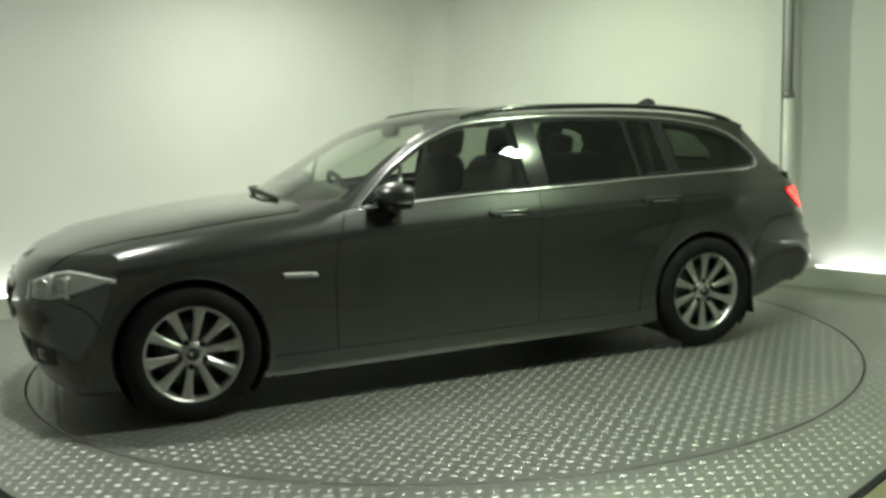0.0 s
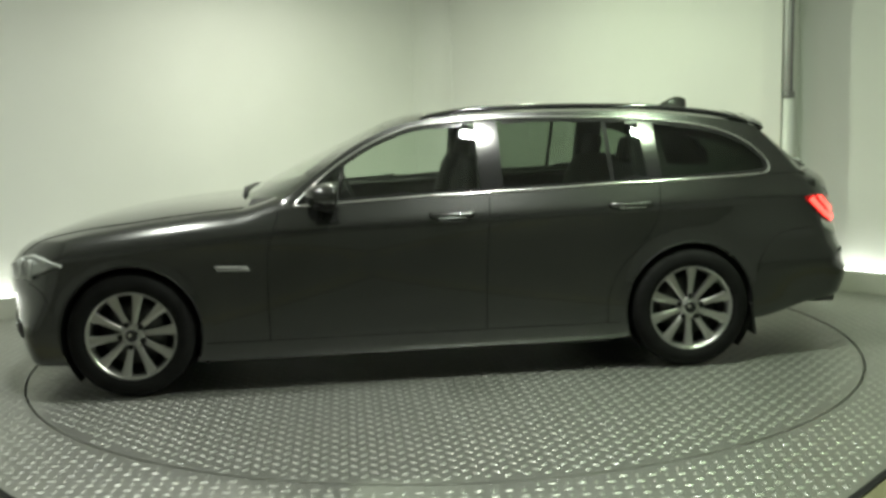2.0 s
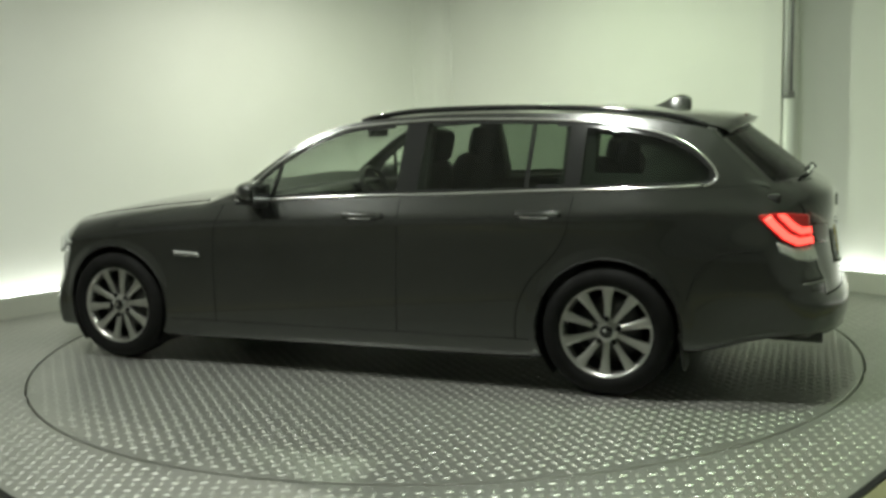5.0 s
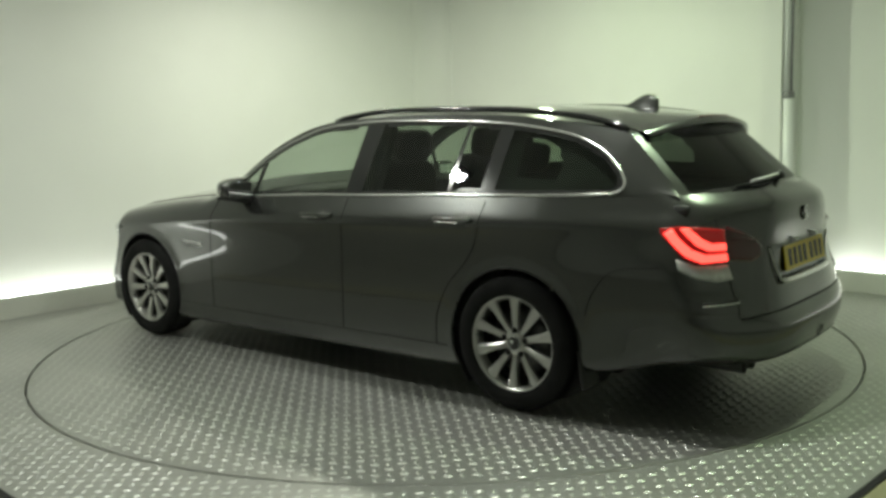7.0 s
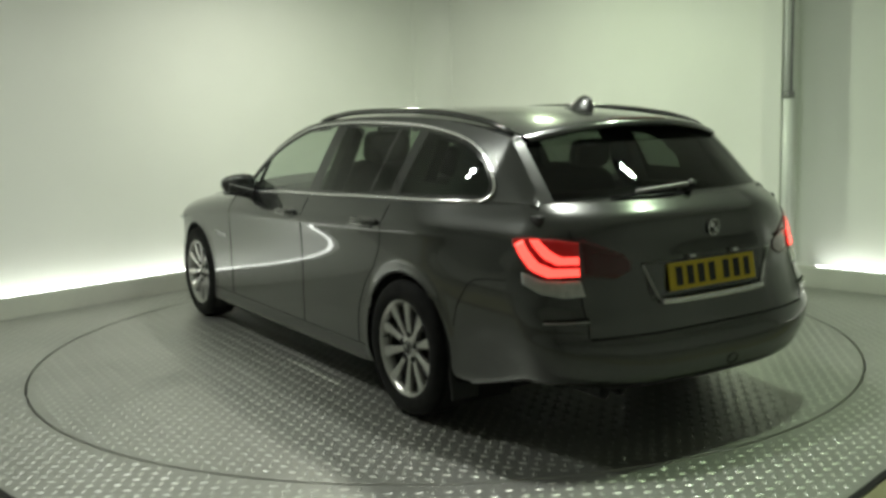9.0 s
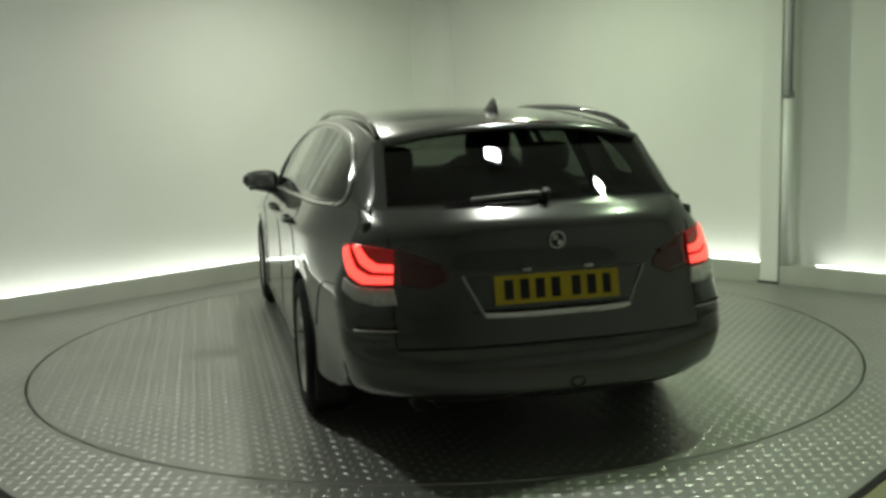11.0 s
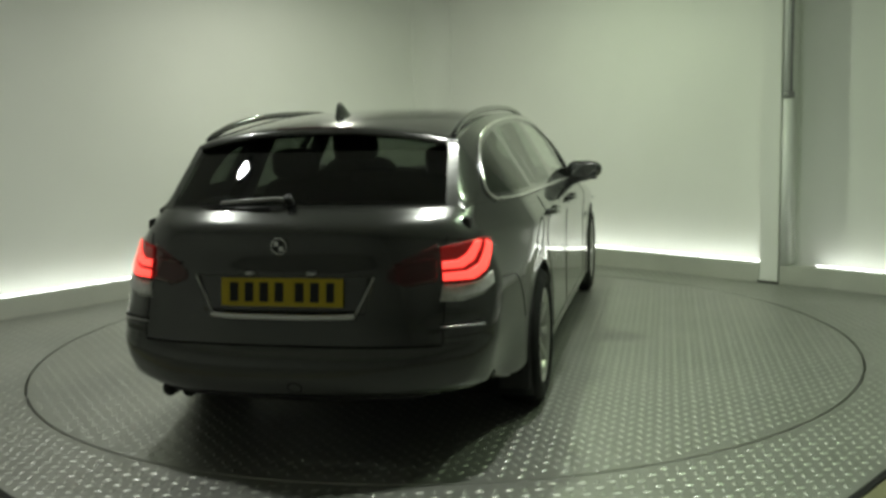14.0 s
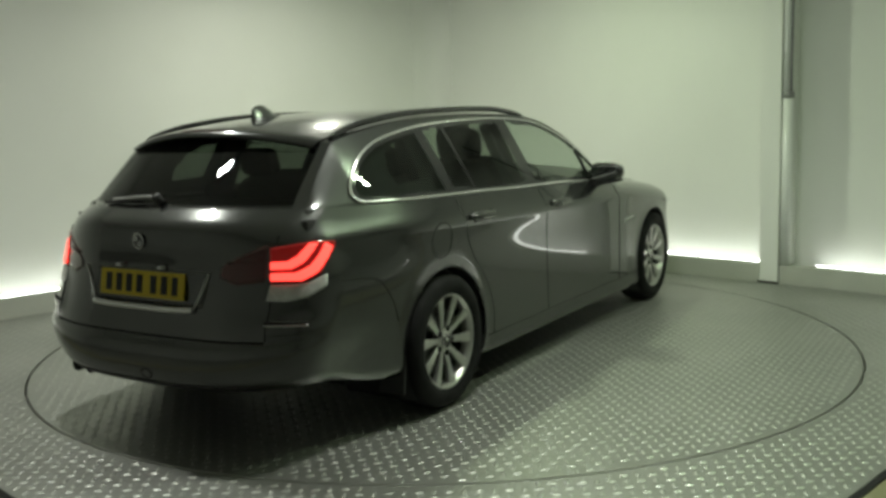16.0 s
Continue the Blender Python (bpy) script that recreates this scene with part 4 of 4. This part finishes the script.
# ---- front end ----
for s in (1, -1):
    kid = patch([(s * 0.035, 0.47), (s * 0.20, 0.47), (s * 0.26, 0.50)], [(s * 0.035, 0.655), (s * 0.24, 0.660), (s * 0.29, 0.64)], lambda u, v, o: on_end(u, v, o, 1), 12, 8, 0.006, 0.012)
    grille = cpart("kidney_grille", kid, M["black_gloss"], "black grille opening with chrome frame")
    ring = [(s * 0.035, 0.47), (s * 0.20, 0.468), (s * 0.262, 0.50), (s * 0.29, 0.64), (s * 0.24, 0.663), (s * 0.035, 0.658)]
    cpart("grille_frame", tube_bm([on_end(u, v, 0.010, 1) for u, v in ring], 0.010, 6, closed=True), M["chrome"], "chrome grille frame", parent=grille)
    for k in range(8):
        u = s * (0.06 + 0.025 * k)
        cpart("grille_slat", tube_bm([on_end(u, v, 0.010, 1) for v in (0.485, 0.55, 0.60, 0.645)], 0.005, 5), M["black_plastic"], parent=grille)
    cpart("side_intake", patch([(s * 0.52, 0.29), (s * 0.74, 0.31)], [(s * 0.50, 0.40), (s * 0.72, 0.39)], lambda u, v, o: on_end(u, v, o, 1), 10, 6, 0.005, 0.01), M["black_plastic"], "black side air intake")
    cpart("fog_lamp", patch([(s * 0.60, 0.325), (s * 0.67, 0.325)], [(s * 0.60, 0.375), (s * 0.67, 0.375)], lambda u, v, o: on_end(u, v, o, 1), 6, 5, 0.012, 0.01), M["black_gloss"], "dark round fog lamp")
cpart("lower_intake", patch([(-0.44, 0.28), (0.44, 0.28)], [(-0.48, 0.40), (0.48, 0.40)], lambda u, v, o: on_end(u, v, o, 1), 24, 6, 0.005, 0.01), M["black_plastic"], "black lower air intake")
c = on_top(2.16, 0.0, 0.004)
part("bonnet_emblem", lathe([(0.041, 0.0), (0.041, 0.004), (0.034, 0.006), (0.0, 0.006)], 28, close=False), M["chrome"], CAR, "round emblem", at=Matrix.Translation(OFF + c) @ pose(0, 0, 0, 62, 0, -90))

# ---- flank details ----
for s in (1, -1):
    for hx, hz in ((-0.185, 0.884), (-1.145, 0.900)):
        cup = patch([(hx - 0.085, hz - 0.030), (hx + 0.075, hz - 0.030)], [(hx - 0.085, hz + 0.020), (hx + 0.075, hz + 0.020)], lambda u, v, o: on_side(u, v, o, s), 12, 5, 0.0025, 0.004)
        handle = cpart("door_handle", cup, M["black_gloss"], "body-coloured pull handle over a dark cup")
        pts = [on_side(hx + dx, hz + 0.006, o, s) for dx, o in ((-0.112, 0.0), (-0.100, 0.022), (-0.06, 0.034), (0.0, 0.037), (0.06, 0.034), (0.098, 0.022), (0.108, 0.0))]
        cpart("grip", tube_bm(spline([tuple(p) for p in pts], 5), 0.0125, 8, flat=1.2), M["paint"], parent=handle)
        cpart("grip_strip", tube_bm([on_side(hx + dx, hz - 0.008, 0.044, s) for dx in np.linspace(-0.07, 0.07, 6)], 0.0025, 5), M["chrome"], "thin chrome strip", parent=handle)
    trim = patch([(0.865, 0.640), (1.03, 0.645)], [(0.880, 0.663), (1.045, 0.672)], lambda u, v, o: on_side(u, v, o, s), 12, 4, 0.009, 0.010)
    gill = cpart("side_indicator", trim, M["clear_lamp"], "slim silver side indicator")
    cpart("indicator_lens", patch([(0.90, 0.647), (1.02, 0.651)], [(0.905, 0.656), (1.03, 0.663)], lambda u, v, o: on_side(u, v, o, s), 8, 3, 0.012, 0.006), M["lamp_body"], parent=gill)
    # door mirror
    mirror = new("door_mirror")
    mirror.parent = CAR
    mirror.location = OFF + Vector((0.435, 0.955 * s, 1.012))
    bm = bmesh.new()
    bmesh.ops.create_uvsphere(bm, u_segments=28, v_segments=18, radius=1.0)
    for v in bm.verts:
        x, y, z = v.co
        sg = lambda q, e: math.copysign(abs(q) ** e, q)
        x, y, z = sg(x, 0.85), sg(y, 0.72), sg(z, 0.75)
        x = x if x > 0 else x * 0.25
        v.co = (x * 0.130 * (1 - 0.25 * max(0, y * s)) - 0.015 * y * s, y * 0.118, z * (0.066 - 0.012 * y * s) + 0.006 * y * s)
    part("mirror_shell", bm, M["paint"], mirror)
    part("mirror_glass", boxed((-0.036, 0, 0.0), (0.006, 0.165, 0.082), bevel=0.002), M["mirror"], mirror, "mirror glass", smooth=False)
    part("mirror_base", tube_bm([(0.03, 0.02 * s, -0.050), (0.035, -0.03 * s, -0.060), (0.01, -0.075 * s, -0.074), (-0.02, -0.11 * s, -0.086)], 0.024, 10, flat=0.9), M["black_plastic"], mirror, "black mirror arm")
    part("lower_trim", boxed((0.03, 0.0, -0.052), (0.12, 0.16, 0.02), bevel=0.008), M["black_plastic"], mirror, "black lower trim", smooth=False)
    # sail panel between mirror and pillar
    cpart("sail_panel", tube_bm([Vector((x, float(side_y(np.array(x), np.array(z))) * s, z)) for x, z in ((0.40, 0.975), (0.385, 1.06), (0.37, 1.155))], 0.012, 6), M["black_gloss"], "black quarter light bar")
# fuel flap on the right side
flap = [(-1.52 + 0.085 * math.cos(a), 0.82 + 0.085 * math.sin(a)) for a in np.linspace(0, 2 * math.pi, 28, endpoint=False)]
cpart("fuel_flap", tube_bm([on_side(u, v, 0.0, -1) for u, v in flap], 0.003, 5, closed=True), M["shut"], "round fuel flap outline")


# ---- roof things ----
for s in (1, -1):
    pts = []
    for t in np.linspace(0, 1, 40):
        k = (3.25 + t * 4.65) * NK
        lift = 0.024 * min(1, 6 * t, 5 * (1 - t)) ** 0.6
        pts.append(top_point(k, 0.955 * s, lift))
    cpart("roof_rail", tube_bm(pts, 0.0135, 8, flat=1.15), M["black_gloss"], "black roof rail")
bm = bmesh.new()
rows = []
for t in np.linspace(0, 1, 12):
    x = -1.58 - 0.20 * t
    h = 0.010 + 0.078 * math.sin(math.pi * min(1, 0.78 * t + 0.0)) ** 1.0 * (t ** 0.55)
    w = 0.004 + 0.031 * math.sin(math.pi * min(0.97, 0.12 + 0.8 * t))
    base = float(np.interp(-x, -MID[:, 0], MID[:, 1])) - 0.006
    rows.append([bm.verts.new((x, w * yy, base + h * zz)) for yy, zz in ((1, 0), (0.62, 0.3), (0.22, 0.75), (0.0, 1.0), (-0.22, 0.75), (-0.62, 0.3), (-1, 0))])
for r0, r1 in zip(rows, rows[1:]):
    for j in range(6):
        bm.faces.new((r0[j], r1[j], r1[j + 1], r0[j + 1]))
bm.faces.new(rows[0])
bm.faces.new(rows[-1][::-1])
bmesh.ops.recalc_face_normals(bm, faces=bm.faces)
cpart("roof_aerial", bm, M["paint"], "shark-fin aerial on the roof")
# spoiler over the rear window
bm = bmesh.new()
rows = []
for w in np.linspace(-0.93, 0.93, 31):
    a, b = top_point(8 * NK - 3, w, 0.003), top_point(8 * NK + 1, w, 0.006)
    tip = b + Vector((-0.105 + 0.035 * w * w, 0, -0.030))
    rows.append([bm.verts.new(q) for q in (a, b, b + (tip - b) * 0.5 + Vector((0, 0, 0.006)), tip, tip + Vector((0.006, 0, -0.016)), b + Vector((0.0, 0, -0.045)))])
for r0, r1 in zip(rows, rows[1:]):
    for j in range(5):
        bm.faces.new((r0[j], r1[j], r1[j + 1], r0[j + 1]))
bmesh.ops.recalc_face_normals(bm, faces=bm.faces)
spoiler = cpart("roof_spoiler", bm, M["paint"], "roof spoiler over the rear window")
cpart("brake_light", tube_bm([top_point(8 * NK + 4, w, -0.002) + Vector((-0.045, 0, 0)) for w in np.linspace(-0.28, 0.28, 12)], 0.007, 6), M["dark_red"], "unlit high brake light", parent=spoiler)

# ---- tailgate things ----
def on_glass(k, w, out=0.0):
    return top_point(k * NK, w) + Vector((-0.7, 0, 0.7)) * out


wiper = cpart("rear_wiper", tube_bm([on_glass(10.70, 0.0, 0.02), on_glass(10.72, 0.1, 0.03), on_glass(10.76, 0.25, 0.03), on_glass(10.80, 0.46, 0.026)], 0.009, 6), M["wiper"], "grey rear window wiper")
cpart("wiper_pivot", tube_bm([on_glass(10.72, 0.0, -0.01), on_glass(10.72, 0.0, 0.04)], 0.019, 14), M["black_plastic"], parent=wiper)
cpart("wiper_blade", tube_bm([on_glass(10.78, 0.14, 0.014), on_glass(10.81, 0.32, 0.014), on_glass(10.85, 0.62, 0.013)], 0.006, 6), M["shut"], parent=wiper)

PLATE_TILT = 9
recess = patch([(-0.345, 0.635), (0.345, 0.635)], [(-0.385, 0.790), (0.385, 0.790)], lambda u, v, o: on_end(u, v, o), 24, 8, 0.003, 0.006)
cpart("plate_recess", recess, M["paint"], "")
plate_m = Matrix.Translation((on_end(0, 0.72).x - 0.010, 0, 0.720)) @ pose(0, 0, 0, 0, PLATE_TILT, 0)
bm = boxed((0, 0, 0), (0.006, 0.52, 0.113), bevel=0.002)
bm.transform(plate_m)
plate = cpart("number_plate", bm, M["plate"], "yellow plate with plain dark bars", smooth=False)
for y, wide in ((0.195, 0.050), (0.130, 0.050), (0.066, 0.050), (0.001, 0.050), (-0.085, 0.050), (-0.150, 0.050), (-0.215, 0.045)):
    bm = boxed((-0.0045, y + 0.008, 0), (0.002, wide * 0.74, 0.078))
    bm.transform(plate_m)
    cpart("plate_bar", bm, M["bar"], parent=plate, smooth=False)
strip = cpart("gate_strip", tube_bm([on_end(y, 0.622 + 0.006 * (abs(y) / 0.30) ** 4, 0.012) for y in np.linspace(-0.305, 0.305, 24)], 0.014, 8), M["chrome"], "chrome strip below the plate")
for s in (1, -1):
    cpart("recess_edge", tube_bm([on_end(s * (0.305 + 0.075 * t), 0.63 + 0.15 * t, 0.006) for t in np.linspace(0, 1, 8)], 0.005, 6), M["alloy"], parent=strip)
    cpart("plate_lamp", boxed(on_end(s * 0.13, 0.797, 0.012), (0.02, 0.035, 0.012), bevel=0.003), M["lamp_clear"], "small plate lamp", smooth=False)
    # bumper shoulder under the lamps, and the bumper's slot
    slot = cpart("bumper_slot", tube_bm([Vector((1, s, 1)) * on_corner(AX, u, 0.588, -0.001) for u in np.linspace(157, 128, 14)], 0.0065, 6), M["shut"], "dark slot in the bumper corner")
    cpart("slot_lip", tube_bm([Vector((1, s, 1)) * on_corner(AX, u, 0.579, 0.003) for u in np.linspace(157, 128, 14)], 0.0035, 6), M["alloy"], "thin bright lip", parent=slot)
emblem_m = Matrix.Translation(OFF + on_end(0, 0.905, 0.003)) @ pose(0, 0, 0, 0, 0, 90) @ Matrix.Diagonal((0.82, 1, 0.82, 1))
emblem = part("gate_emblem", lathe([(0.041, 0.0), (0.041, 0.005), (0.034, 0.007), (0.0, 0.007)], 32, close=False), M["black_gloss"], CAR, "round dark emblem with a bright ring", at=emblem_m)
part("emblem_ring", lathe([(0.034, 0.006), (0.0375, 0.009), (0.042, 0.006)], 32, close=False), M["chrome"], emblem)
for sx, sz in ((1, 1), (-1, -1)):
    part("emblem_quarter", boxed((sx * 0.012, 0.0075, sz * 0.012), (0.021, 0.002, 0.021)), M["lamp_clear"], emblem, smooth=False)
cpart("tow_cover", tube_bm([on_end(-0.06 + 0.03 * math.cos(a), 0.345 + 0.022 * math.sin(a), 0.0) for a in np.linspace(0, 2 * math.pi, 20, endpoint=False)], 0.003, 5, closed=True), M["shut"])
for y in (0.47, 0.56):
    cpart("tail_pipe", tube_bm([(-2.20, y, 0.290), (-2.470, y, 0.284)], 0.032, 18), M["rim_dark"], "dark steel tail pipe")
    cpart("pipe_mouth", tube_bm([(-2.470, y, 0.284), (-2.473, y, 0.284)], 0.027, 18), M["shut"])
cpart("rear_apron", patch([(-0.60, 0.285), (0.60, 0.285)], [(-0.62, 0.310), (0.62, 0.310)], lambda u, v, o: on_end(u, v, o), 24, 4, 0.003, 0.006), M["black_plastic"], "black lower bumper edge")

# ---- wipers on the windscreen ----
for w0, w1 in ((0.45, -0.25), (-0.05, -0.78)):
    cpart("windscreen_wiper", tube_bm([top_point(0.3, w0, 0.010), top_point(0.9, (w0 + w1) / 2, 0.018), top_point(1.4, w1, 0.012)], 0.011, 6), M["black_plastic"], "black windscreen wiper")


# ---- cabin ----
def cushion(name, centre, size, tilt, parent, mat="seat", power=0.45):
    bm = bmesh.new()
    bmesh.ops.create_uvsphere(bm, u_segments=20, v_segments=14, radius=1.0)
    for v in bm.verts:
        v.co = [math.copysign(abs(q) ** power, q) * h / 2 for q, h in zip(v.co, size)]
    bm.transform(Matrix.Translation(centre) @ pose(0, 0, 0, 0, tilt, 0))
    return cpart(name, bm, M[mat], "", parent=parent)


def seat(y):
    base = cushion("seat", (0.02, y, 0.58), (0.54, 0.52, 0.20), -6, None)
    cushion("seat_back", (-0.30, y, 0.86), (0.17, 0.50, 0.62), -16, base)
    cushion("headrest", (-0.425, y, 1.235), (0.10, 0.28, 0.18), -12, base)
    for d in (0.06, -0.06):
        cpart("headrest_post", tube_bm([(-0.375, y + d, 1.10), (-0.415, y + d, 1.20)], 0.007, 8), M["chrome"], parent=base)


seat(0.37)
seat(-0.37)
bench = cushion("rear_bench", (-0.88, 0, 0.60), (0.52, 1.32, 0.22), -6, None)
cushion("bench_back", (-1.17, 0, 0.86), (0.16, 1.30, 0.56), -18, bench)
for y in (0.42, -0.42):
    cushion("headrest", (-1.285, y, 1.175), (0.09, 0.25, 0.15), -12, bench)
cushion("headrest", (-1.27, 0, 1.085), (0.09, 0.22, 0.11), -12, bench)
cpart("cabin_floor", boxed((-0.75, 0, 0.44), (3.2, 1.40, 0.06), bevel=0.01), M["trim"], "dark carpeted cabin floor", smooth=False)
cpart("load_cover", boxed((-1.78, 0, 0.965), (0.86, 1.30, 0.02), bevel=0.006), M["trim"], "black load cover", smooth=False)
dash = cushion("dashboard", (0.62, 0, 0.86), (0.46, 1.42, 0.24), 4, None, "trim", 0.5)
cpart("instrument_hood", boxed((0.46, -0.37, 0.965), (0.16, 0.34, 0.05), bevel=0.02), M["trim"], parent=dash, smooth=False)
wheel_pts = [Matrix.Translation((0.32, -0.37, 0.90)) @ pose(0, 0, 0, 0, -66, 0) @ Vector((0.185 * math.cos(a), 0.185 * math.sin(a), 0)) for a in np.linspace(0, 2 * math.pi, 32, endpoint=False)]
steer = cpart("steering_wheel", tube_bm(wheel_pts, 0.016, 8, closed=True), M["trim"], "black steering wheel")
cpart("steering_hub", boxed((0.335, -0.37, 0.89), (0.05, 0.16, 0.14), Matrix.Rotation(radians(24), 4, "Y"), 0.015), M["trim"], parent=steer, smooth=False)
cpart("cabin_mirror", boxed((0.13, 0, 1.315), (0.03, 0.24, 0.065), bevel=0.012), M["black_plastic"], "black cabin mirror", smooth=False)
bm = bmesh.new()
rows = [[bm.verts.new(top_point(k, w, -0.035)) for w in np.linspace(-0.93, 0.93, 15)] for k in range(int(3.2 * NK), 8 * NK + 1, 4)]
for r0, r1 in zip(rows, rows[1:]):
    for j in range(14):
        bm.faces.new((r0[j], r1[j], r1[j + 1], r0[j + 1]))
cpart("roof_lining", bm, M["lining"], "pale grey roof lining")
for s in (1, -1):
    cpart("door_card", boxed((-0.35, 0.79 * s, 0.72), (2.0, 0.05, 0.50), bevel=0.02), M["trim"], "dark door lining", smooth=False)
    cpart("load_lining", boxed((-1.85, 0.70 * s, 0.78), (0.85, 0.05, 0.42), bevel=0.02), M["trim"], "dark load bay lining", smooth=False)
    for px, pz, long in ((-0.42, 1.17, 0.13), (-1.31, 1.17, 0.17)):
        cpart("inner_pillar", boxed((px, 0.648 * s, pz), (long, 0.07, 0.40), Matrix.Rotation(radians(26 * s), 4, "X"), 0.015), M["trim"], "dark inner pillar", smooth=False)
cpart("gate_lining", boxed((-2.35, 0, 0.75), (0.05, 1.0, 0.34), bevel=0.02), M["trim"], "dark tailgate lining", smooth=False)


def motions():
    rows = [(t, pose(0, 0, 0, 0, 0, a)) for t, a in TURNS]
    walk(TABLE, rows)
    walk(CAR, rows)


motions()
